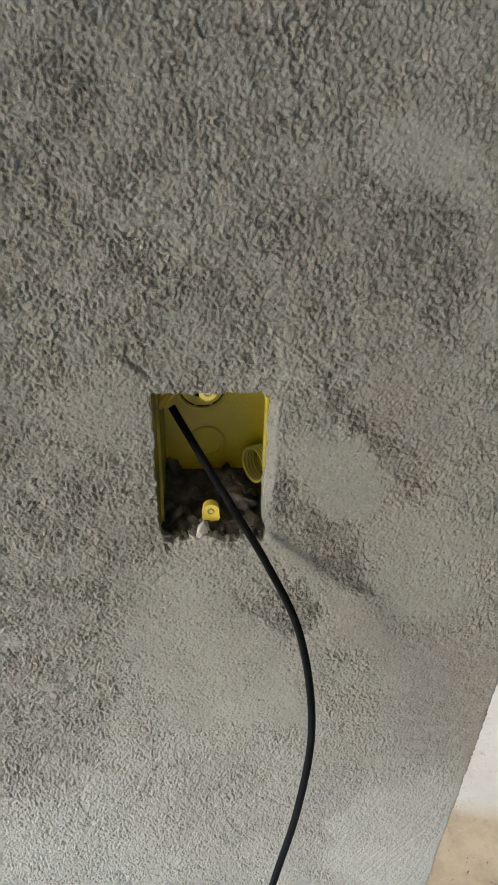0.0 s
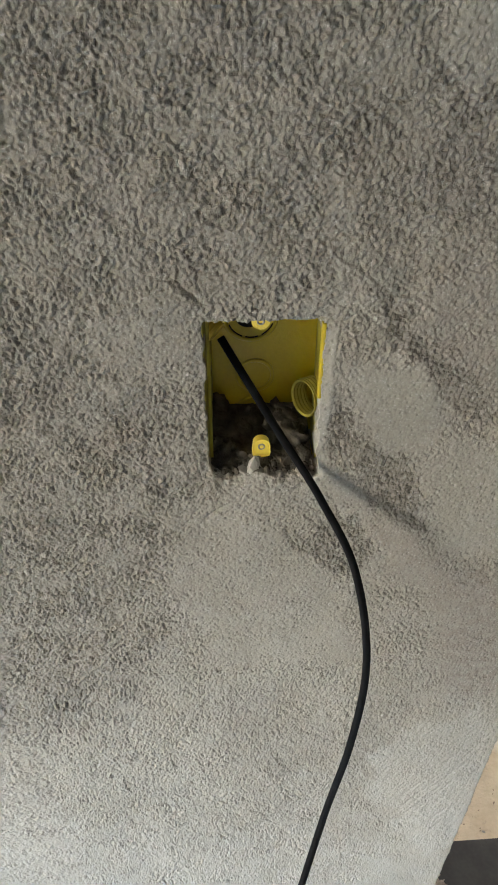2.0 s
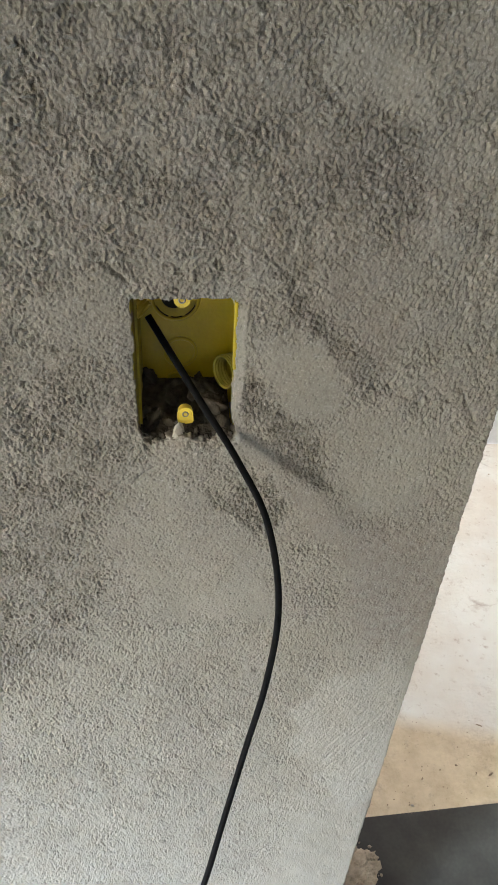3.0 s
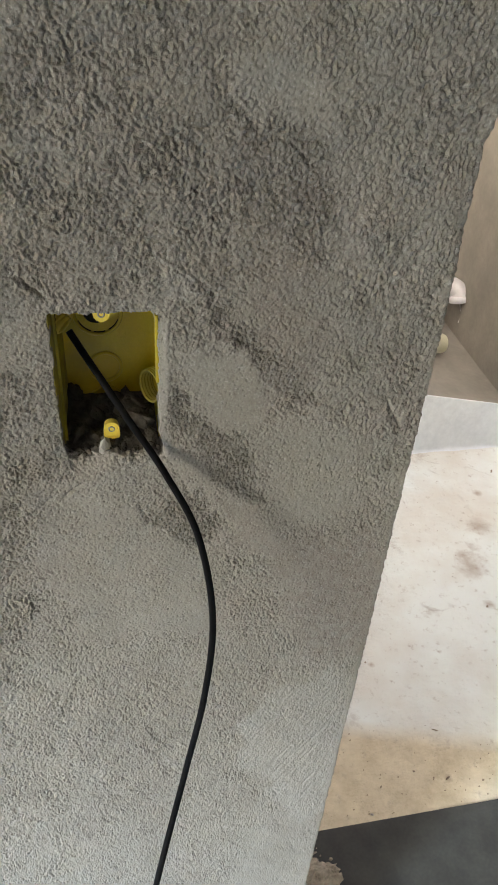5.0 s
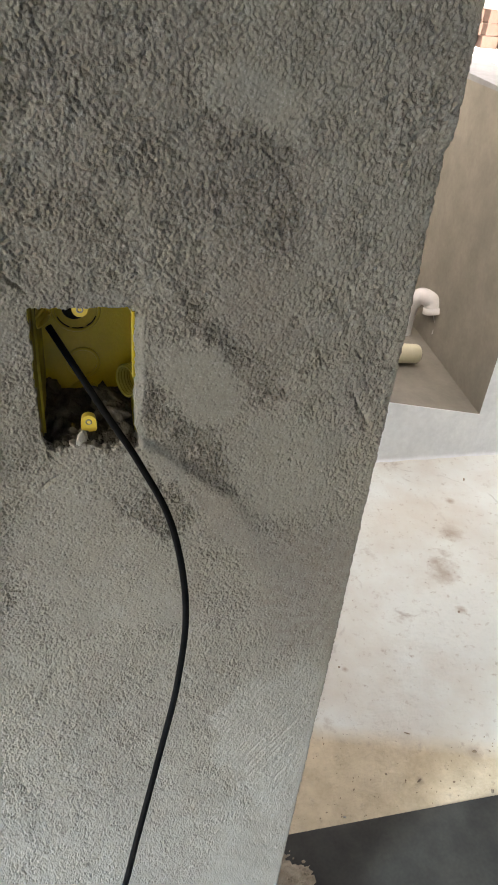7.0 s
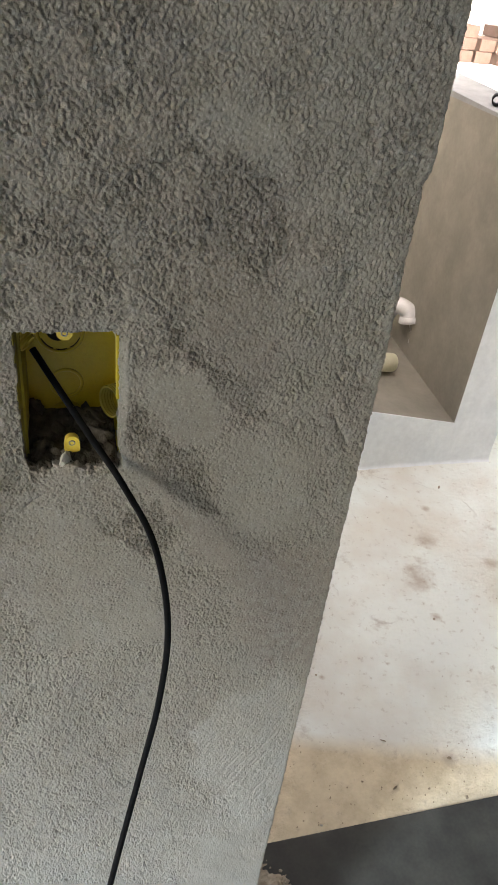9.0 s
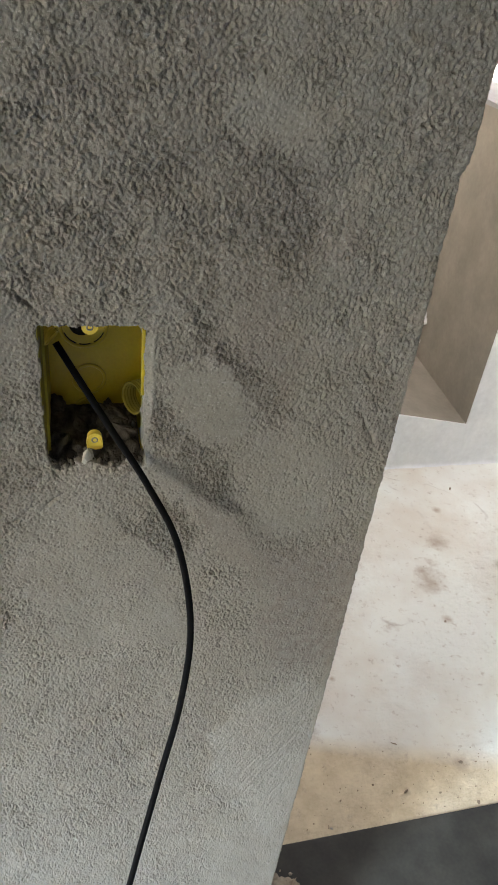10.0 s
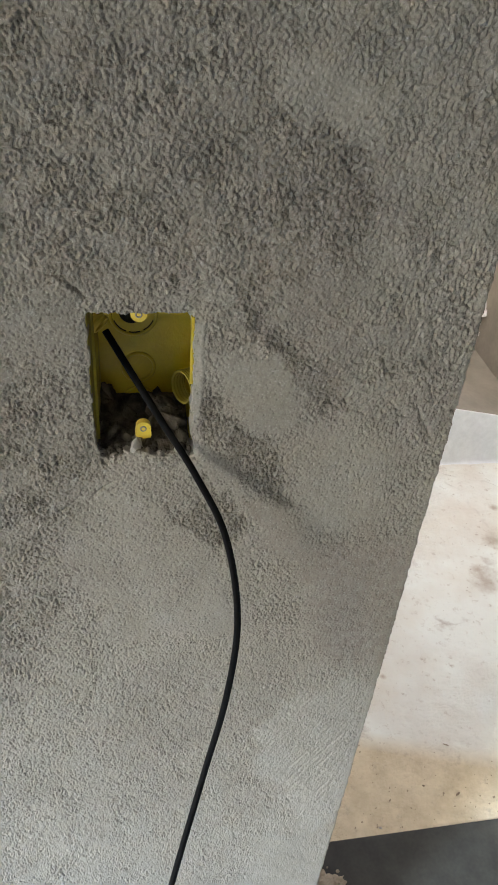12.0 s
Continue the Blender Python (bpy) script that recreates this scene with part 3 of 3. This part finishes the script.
structure("wall_back", block(-2.95, -3.4, 0, 2.4, -3.2, 2.7), M_WALL, "grey cement back wall of the near room", "wall")
# unseen; the hole's top edge cuts the lamp so the wall dims upwards
structure("wall_left", pieces([(-2.95, -3.2, 0, -2.7, -2.65, 2.7), (-2.95, -2.65, 0, -2.7, -1.40, 1.0), (-2.95, -2.65, 2.35, -2.7, -1.40, 2.7), (-2.95, -1.40, 0, -2.7, 0.246, 2.7)]),
          M_WALL, "unseen cement side wall, its window hole added to shape the light", "wall")
structure("wall_right", block(2.2, -3.2, 0, 2.4, 0.246, 2.7), M_WALL, "grey cement wall at the opening's far side", "wall")
# two unseen walls added to keep sky light out of the niche
structure("niche_shade_wall_side", block(-0.60, 1.40, 0, -0.40, 2.85, 2.7), M_WALL, "unseen plain wall added to shade the niche from its side", "wall")
structure("niche_shade_wall_end", block(-0.40, 2.62, 0, 1.44, 2.85, 2.7), M_WALL, "unseen plain wall added to shade the niche from behind", "wall")
structure("ceiling", block(-2.95, -3.4, 2.7, 2.4, 0.246, 2.85), M_CEIL, "plain raw concrete ceiling slab", "ceiling")
structure("floor", block(-2.7, -3.4, -0.1, 2.2, 0.002, 0.004), M_FLOOR, "grey screed floor of the near room", "floor")


def threshold():
    bm = block(0.10, 0.0025, -0.02, 2.2, 0.246, 0.006, 0.0015)
    return structure("threshold", bm, M_SLAB, "dark polished stone threshold with dusty smears", "threshold")


threshold()


def ground():
    bm = bmesh.new()
    bmesh.ops.create_grid(bm, x_segments=2, y_segments=2, size=1)
    for v in bm.verts:
        v.co = (v.co.x * 400, v.co.y * 400, 0)
    return structure("ground", bm, M_YARD, "whitewashed dusty courtyard screed with beige strip", "ground")


ground()


# ---- the outlet box ----
def outlet_box():
    x0, x1, z0, z1 = BOX
    x0, x1, z0, z1 = x0 + 0.0006, x1 - 0.0004, z0 - 0.004, z1 + 0.003
    f, b, w = 0.0030, 0.047, 0.0016
    box = thing("outlet_box", (x0 + x1) / 2, b, z0, 0, "open yellow plastic outlet box set in the rendered wall", "electrical box")
    inv = box.matrix_world.inverted()

    def add(name, bm, mat, parent=box, label="", smooth=False):
        bmesh.ops.transform(bm, matrix=inv, verts=bm.verts)
        return part(name, bm, mat, parent, label, smooth)

    back = add("back_panel", block(x0, b, z0, 0.0626, b + w, z1), M_YELLOW)
    bm = block(x0 - w, f, z0, x0, b, z1, 0.0004)
    for v in bm.verts:
        v.co.x += (v.co.y - f) * 0.095
    add("side_panel", bm, M_YELLOW_DIRTY_SHADED)
    bm = block(0.0594, f, z0, 0.0610, b, z1, 0.0004)
    for v in bm.verts:
        v.co.x += (v.co.y - f) * 0.035
    add("side_panel", bm, M_YELLOW_DIRTY_SHADED)
    add("side_panel", block(x0, f + 0.006, z1, 0.0594, b, z1 + w, 0.0004), M_YELLOW)
    add("side_panel", block(x0, f + 0.006, z0 - w, 0.0594, b, z0, 0.0004), M_YELLOW)
    # raised knockouts
    for xc, zc, r in ((0.0245, 1.2085, 0.0152), (0.0270, 1.1710, 0.0110), (0.0265, 1.1460, 0.0110)):
        add("knockout", ring_profile((xc, b, zc), (0, -1, 0), [(-0.0005, r - 0.0021), (0.0009, r - 0.0021), (0.0013, r - 0.0015), (0.0013, r - 0.0005), (0.0008, r), (-0.0005, r)]), M_YELLOW, box, "", True)
    # slots round the upper knockout, drawn as dark tubes for their shade
    for a0, a1 in ((-158, -112), (-104, -72), (-62, -22)):
        arc = [(0.0245 + 0.0128 * math.cos(radians(a0 + (a1 - a0) * k / 8)), b - 0.0003, 1.2085 + 0.0128 * math.sin(radians(a0 + (a1 - a0) * k / 8))) for k in range(9)]
        add("slot", tube(arc, 0.0004, 8), M_HOLE_SHADE, box, "slot round the knockout, its shade a dark tube")
    # bare front lip where the render has come away
    add("front_lip", block(0.0554, 0.0004, 1.1850, 0.0574, 0.0040, 1.2280, 0.0007), M_YELLOW)
    # ribs along the inner corners
    for x in (x0 + 0.0022, 0.0592):
        add("rib", block(x - 0.0008, 0.013, z0, x + 0.0008, 0.0150, z1, 0.0003), M_YELLOW_DIRTY_SHADED)
    # opened knockout behind the upper lug: a dark disc paints the hole's shade
    bm = bmesh.new()
    bmesh.ops.create_circle(bm, cap_ends=True, segments=28, radius=0.0076)
    bmesh.ops.transform(bm, matrix=pose(0.0232, b - 0.0004, 1.2095, 90, 0, 0), verts=bm.verts)
    add("knockout_hole", bm, M_HOLE_SHADE, box, "opened knockout, its shade a flat dark disc")
    # screw lugs
    for zc, xc, zr in ((1.1475, 0.0282, -1), (1.2250, 0.0268, 1)):
        bm = bmesh.new()
        bmesh.ops.create_cone(bm, cap_ends=True, segments=28, radius1=0.0047, radius2=0.0045, depth=0.005)
        for v in bm.verts:
            v.co = (xc + v.co.x, 0.0130 + v.co.z, zc + v.co.y)
            if (v.co.z - zc) * zr > 0:
                v.co.x = xc + math.copysign(min(abs(v.co.x - xc) * 1.6, 0.0050), v.co.x - xc)
                v.co.z += 0.003 * zr
        bmesh.ops.bevel(bm, geom=[e for e in bm.edges if all(abs(v.co.y - 0.0105) < 0.0003 for v in e.verts)], offset=0.0006, segments=2, affect="EDGES")
        lug = add("screw_lug", bm, M_YELLOW_LUG, box, "bright yellow screw lug", False)
        add("screw_hole", ring_profile((xc, 0.0104, zc), (0, -1, 0), [(-0.003, 0.0012), (0.0004, 0.0012), (0.0006, 0.0018), (0.0002, 0.0021), (-0.003, 0.0021)], 24), M_STEEL, lug, "dull metal insert", True)
    return box


outlet_box()


def corrugated(centre, axis, radius, folds, material, label):
    """A cut end of corrugated conduit, its mouth towards axis."""
    prof = []
    for k in range(folds):
        h = (k - folds) * 0.0023
        prof += [(h, radius - 0.0011), (h + 0.0005, radius), (h + 0.0014, radius), (h + 0.0018, radius - 0.0011)]
    inner = [(h, r - 0.0010) for h, r in reversed(prof)]
    ob = part("corrugated_conduit", ring_profile(Vector(centre), Vector(axis).normalized(), prof + [(0.0, radius), (0.0006, radius - 0.0005), (0.0, radius - 0.0014)] + inner, 36), material, None, "", True)
    return tagged(ob, label, "conduit")


corrugated((0.0535, 0.0320, 1.1640), (-0.86, -0.50, 0.08), 0.0112, 4, M_YELLOW_CONDUIT, "cut end of yellow corrugated conduit inside the box")
corrugated((0.0052, 0.0300, 1.2090), (0.72, -0.45, -0.52), 0.0062, 6, M_YELLOW_LUG, "yellow corrugated conduit end that the black cable leaves")


def rubble():
    """Broken mortar that fills the bottom of the box."""
    bm = bmesh.new()
    rnd = random.Random(4)
    # bed of fines under the lumps
    grid = [[bm.verts.new((0.0002 + 0.0565 * i / 40, 0.004 + 0.042 * j / 30, 1.1330 + 0.019 * (j / 30) ** 0.8 + 0.0025 * noise.noise((i * 0.3, j * 0.3, 2)) + 0.0012 * noise.noise((i * 0.9, j * 0.9, 5)))) for j in range(31)] for i in range(41)]
    for i in range(40):
        for j in range(30):
            bm.faces.new((grid[i][j], grid[i + 1][j], grid[i + 1][j + 1], grid[i][j + 1]))
    for k in range(70):
        x, y = rnd.uniform(0.003, 0.0545), rnd.uniform(0.010, 0.043)
        top = 1.1335 + 0.024 * max(0.0, (y - 0.006) / 0.040) ** 0.8
        lump(bm, (x, y, rnd.uniform(1.131, top)), rnd.uniform(0.0025, 0.0062), k + 1, rnd.uniform(0.28, 0.55), 2)
    for k in range(8):
        x, y = rnd.uniform(0.004, 0.050), rnd.uniform(0.014, 0.042)
        lump(bm, (x, y, 1.1340 + 0.025 * max(0.0, (y - 0.006) / 0.040) ** 0.8), rnd.uniform(0.006, 0.011), k + 90, rnd.uniform(0.22, 0.35), 2)
    for k in range(150):
        x = rnd.uniform(-0.001, 0.057)
        lump(bm, (x, rnd.uniform(0.0035, 0.018), 1.1345 + rnd.uniform(-0.001, 0.0025)), rnd.uniform(0.0007, 0.0024), k + 200, 0.8, 1)
    ob = part("mortar_rubble", bm, M_MORTAR, None, "", True)
    return tagged(ob, "broken dark mortar rubble lying in the box", "rubble", kind="stuff")


rubble()


def chip():
    bm = bmesh.new()
    lump(bm, (0.0235, 0.0045, 1.1375), 0.0058, 9, 0.45, 2)
    for v in bm.verts:
        v.co.z = 1.1375 + (v.co.z - 1.1375) * 1.25
        v.co.x = 0.0235 + (v.co.x - 0.0235) * 0.9
    return tagged(part("plaster_chip", bm, M_CHIP), "pale plaster chip at the box's lower rim", "rubble")


chip()


# ---- the black cable ----
def cable():
    line = glide([(0.0075, 0.0310, 1.2050), (0.0188, 0.0193, 1.1889), (0.0388, 0.0027, 1.1585), (0.0587, -0.0167, 1.1302),
                  (0.0763, -0.0391, 1.0970), (0.0833, -0.0619, 1.0464), (0.0771, -0.0767, 0.9861), (0.0633, -0.0898, 0.9196),
                  (0.0382, -0.1281, 0.8436), (0.0150, -0.1600, 0.74), (0.02, -0.19, 0.52), (0.03, -0.22, 0.25), (0.03, -0.28, 0.03), (-0.05, -0.45, 0.0035)], 16)
    ob = part("coaxial_cable", tube(line, 0.0022, 20), M_CABLE, None, "", True)
    return tagged(ob, "black round cable hanging out of the yellow box", "cable")


cable()


# ---- masonry niche across the courtyard ----
def niche():
    px, py = 1.338, 1.407
    flare = 0.092
    base = thing("masonry_niche", px, py, 0, 0, "low cement niche with whitewashed front and beige inside", "masonry")
    inv = base.matrix_world.inverted()

    def add(name, bm, mat, label=""):
        bmesh.ops.transform(bm, matrix=inv, verts=bm.verts)
        return part(name, bm, mat, base, label)

    def prism(quad, z0, ztop):
        bm = bmesh.new()
        lo = [bm.verts.new((x, y, z0)) for x, y in quad]
        hi = [bm.verts.new((x, y, ztop(x, y))) for x, y in quad]
        bm.faces.new(lo[::-1])
        bm.faces.new(hi)
        for k in range(4):
            bm.faces.new((lo[k], lo[(k + 1) % 4], hi[(k + 1) % 4], hi[k]))
        return bm

    deep = 2.62
    fx = lambda y: px + flare * (y - py)
    bed = lambda x, y: 0.172 + 0.19 * (px - x)
    # bed with a whitewashed face, side wall with a whitewashed end
    add("bed", prism([(-0.4, py + 0.003), (px + 0.004, py + 0.003), (fx(deep), deep), (-0.4, deep)], 0.0, bed), M_BEIGE, "sloping beige cement bed")
    add("side_wall", prism([(px, py + 0.003), (px + 0.188, py + 0.003), (fx(deep) + 0.235, deep), (fx(deep), deep)], 0.0, lambda x, y: 1.100 + 0.02 * (y - py)), M_BEIGE, "low beige cement side wall")
    bm = bmesh.new()
    outline = [(-0.4, 0.0), (px + 0.189, 0.0), (px + 0.189, 1.098), (px + 0.001, 1.098), (px + 0.001, bed(px, 0)), (-0.4, bed(-0.4, 0))]
    near = [bm.verts.new((x, py - 0.002, z)) for x, z in outline]
    far = [bm.verts.new((x, py + 0.0025, z)) for x, z in outline]
    bm.faces.new(near)
    bm.faces.new(far[::-1])
    for k in range(6):
        bm.faces.new((near[k], far[k], far[(k + 1) % 6], near[(k + 1) % 6]))
    add("front_face", bm, M_WHITEWASH, "whitewashed front of bed and side wall")
    # rough mortar fillet along the foot
    bm = bmesh.new()
    rows = []
    for i in range(90):
        x = -0.4 + (px + 0.589) * i / 89
        wob = noise.noise((x * 14, 0, 0)) + 0.5 * noise.noise((x * 45, 3, 0))
        rows.append([bm.verts.new((x, py - 0.0025, 0.010 + 0.006 * wob)), bm.verts.new((x, py - 0.005 - 0.002 * wob, 0.004 + 0.002 * wob)), bm.verts.new((x, py - 0.011 - 0.006 * wob, -0.001))])
    for r0, r1 in zip(rows, rows[1:]):
        for k in range(2):
            bm.faces.new((r0[k], r1[k], r1[k + 1], r0[k + 1]))
    add("mortar_fillet", bm, M_WHITEWASH, "rough whitewashed mortar fillet along the foot")
    add("wall_cap", prism([(px - 0.001, py - 0.003), (px + 0.191, py - 0.003), (fx(deep) + 0.238, deep), (fx(deep) - 0.001, deep)], 1.1005, lambda x, y: 1.105 + 0.02 * (y - py)), M_CAP_SHADED, "top of the side wall, greyed to imitate shade")
    return base


niche()


def drain_elbow():
    """White plastic elbow standing out of the niche's side wall over a pale stub."""
    ob = thing("drain_elbow", 1.36, 2.02, 0.18, 0, "white plastic drain elbow at the foot of the low wall", "pipe")
    inv = ob.matrix_world.inverted()

    def add(name, bm, mat, label=""):
        bmesh.ops.transform(bm, matrix=inv, verts=bm.verts)
        return part(name, bm, mat, ob, label, True)

    line = glide([(1.310, 2.03, 0.165), (1.310, 2.025, 0.235), (1.314, 2.012, 0.310), (1.336, 1.985, 0.354), (1.374, 1.96, 0.338), (1.380, 1.95, 0.315)], 8)
    bm = tube(line, 0.036, 24, False, [0.036 - 0.004 * math.sin(3 * k / len(line)) for k in range(len(line))])
    add("bend", bm, M_PVC)
    add("collar", ring_profile((1.381, 1.948, 0.311), (0.15, -0.25, -0.95), [(-0.012, 0.040), (0.010, 0.045), (0.013, 0.041), (-0.012, 0.034)], 28), M_PVC)
    add("wire", tube(glide([(1.382, 1.94, 0.29), (1.388, 1.925, 0.255), (1.384, 1.92, 0.22)], 6), 0.0016, 8), M_PVC, "thin grey wire")
    return ob


drain_elbow()


def pale_stub():
    bm = tube([(1.05, 1.705, 0.262), (1.14, 1.715, 0.252), (1.222, 1.730, 0.238), (1.228, 1.731, 0.237)], 0.036, 24, True, [0.036, 0.036, 0.036, 0.034])
    return tagged(part("conduit_offcut", bm, M_PALE_YELLOW, None, "", True), "pale yellow plastic pipe offcut lying in the niche", "pipe")


pale_stub()


# ---- sunlit platform with bricks beyond the low wall ----
def platform():
    bm = block(1.80, 2.70, 0.0, 5.2, 6.2, 1.09, 0.01)
    return tagged(part("masonry_platform", bm, M_WHITEWASH), "whitewashed masonry platform carrying loose bricks", "masonry")


platform()


def clay_brick(x, y, z, rz, seed):
    bm = block(-0.095, -0.045, 0, 0.095, 0.045, 0.057, 0.003)
    bmesh.ops.subdivide_edges(bm, edges=[e for e in bm.edges if e.calc_length() > 0.03], cuts=2, use_grid_fill=True)
    for v in bm.verts:
        v.co += noise.noise_vector(v.co * 25 + Vector((seed, 0, 0))) * 0.0016
    ob = part("clay_brick", bm, M_BRICK)
    ob.matrix_world = pose(x, y, z, 0, 0, rz)
    return tagged(ob, "loose orange clay brick in a stack", "brick", "bricks stacked on the platform")


first = clay_brick(2.12, 3.62, 1.09, 80, 1)
rnd = random.Random(8)
for row in range(7):
    for tier in range((3, 3, 2, 2, 3, 2, 3)[row]):
        for deep in range(2):
            if row + tier + deep:
                copy_thing(first, pose(2.12 + row * 0.103 + rnd.uniform(-0.008, 0.008), 3.62 + deep * 0.22 + rnd.uniform(-0.02, 0.02) - row * 0.02, 1.09 + tier * 0.0585, 0, 0, 87 + rnd.uniform(-7, 7)))


def pipe_end():
    bm = ring_profile((1.412, 1.81, 1.1320), (-0.5, -0.85, 0), [(-0.07, 0.0165), (0.0, 0.0165), (0.0, 0.0130), (-0.07, 0.0130)], 24)
    return tagged(part("black_pipe", bm, M_CABLE, None, "", True), "short black plastic pipe lying on the low wall", "pipe")


pipe_end()


# ---- dirt on the ground ----
def sand_heap():
    bm = bmesh.new()
    rnd = random.Random(12)
    grid = []
    for i in range(41):
        row = []
        for j in range(31):
            u, v = i / 20 - 1, j / 15 - 1
            r = math.sqrt(u * u + v * v) + 0.25 * noise.noise((u * 2.5, v * 2.5, 1.0))
            z = 0.020 * max(0.0, 1 - r) ** 0.8 + 0.0035 * noise.noise((u * 9, v * 9, 3.0)) + 0.002 * noise.noise((u * 22, v * 22, 5.0)) - 0.001
            row.append(bm.verts.new((0.305 + 0.085 * u, 0.160 + 0.060 * v, 0.005 + (z if r < 1.0 else -0.004))))
        grid.append(row)
    for i in range(40):
        for j in range(30):
            bm.faces.new((grid[i][j], grid[i + 1][j], grid[i + 1][j + 1], grid[i][j + 1]))
    for k in range(120):
        a, r = rnd.uniform(0, 6.28), rnd.random() ** 0.6
        lump(bm, (0.305 + 0.085 * r * math.cos(a), 0.160 + 0.060 * r * math.sin(a), 0.006 + 0.018 * (1 - r)), rnd.uniform(0.001, 0.005), k + 1, 0.7, 1)
    return tagged(part("sand_heap", bm, M_SAND), "small heap of damp sand beside the wall's foot", "sand", kind="stuff")


sand_heap()


def clod(name, x, y, size, seed, material, label, flat=0.5, long=1.0, turn=0.0):
    bm = bmesh.new()
    lump(bm, (0, 0, 0), size, seed, flat * 0.7, 2)
    for v in bm.verts:
        v.co.x *= long
    low = min(v.co.z for v in bm.verts)
    ob = part(name, bm, material)
    ob.matrix_world = pose(x, y, -low - size * 0.08, 0, 0, turn)
    return tagged(ob, label, "debris")


clod("white_pebble", 0.483, 0.2595, 0.0035, 3, M_CHIP, "small white pebble on the beige strip")
clod("wood_splinter", 0.684, 0.413, 0.0022, 5, M_DIRT, "dark wood splinter lying on the dusty floor", 0.5, 7.0, -20)
for x, y, s, k in ((0.664, 0.303, 0.0060, 2), (0.816, 0.345, 0.005, 3), (0.812, 0.256, 0.005, 4), (0.587, 0.606, 0.003, 6), (0.969, 0.727, 0.004, 7), (1.256, 1.268, 0.006, 8), (0.52, 0.31, 0.003, 9), (0.60, 0.33, 0.003, 10), (0.74, 0.29, 0.003, 11)):
    clod("earth_clod", x, y, s, k, M_DIRT, "small brown clod of earth on the floor")


def crumbs():
    """Loose earth crumbs scattered over the beige strip and the dusty floor."""
    bm = bmesh.new()
    rnd = random.Random(21)
    for k in range(230):
        near = k < 170
        x = rnd.uniform(0.30, 1.25)
        y = rnd.uniform(0.255, 0.46 - 0.12 * (x - 0.4)) if near else rnd.uniform(0.45, 1.36)
        size = rnd.uniform(0.0007, 0.0024) * (1.0 if near else 0.85)
        lump(bm, (x, y, size * 0.35), size, k + 1, 0.55, 1)
    return tagged(part("earth_crumbs", bm, M_DIRT), "loose brown earth crumbs strewn over the floor", "debris", kind="stuff")


crumbs()
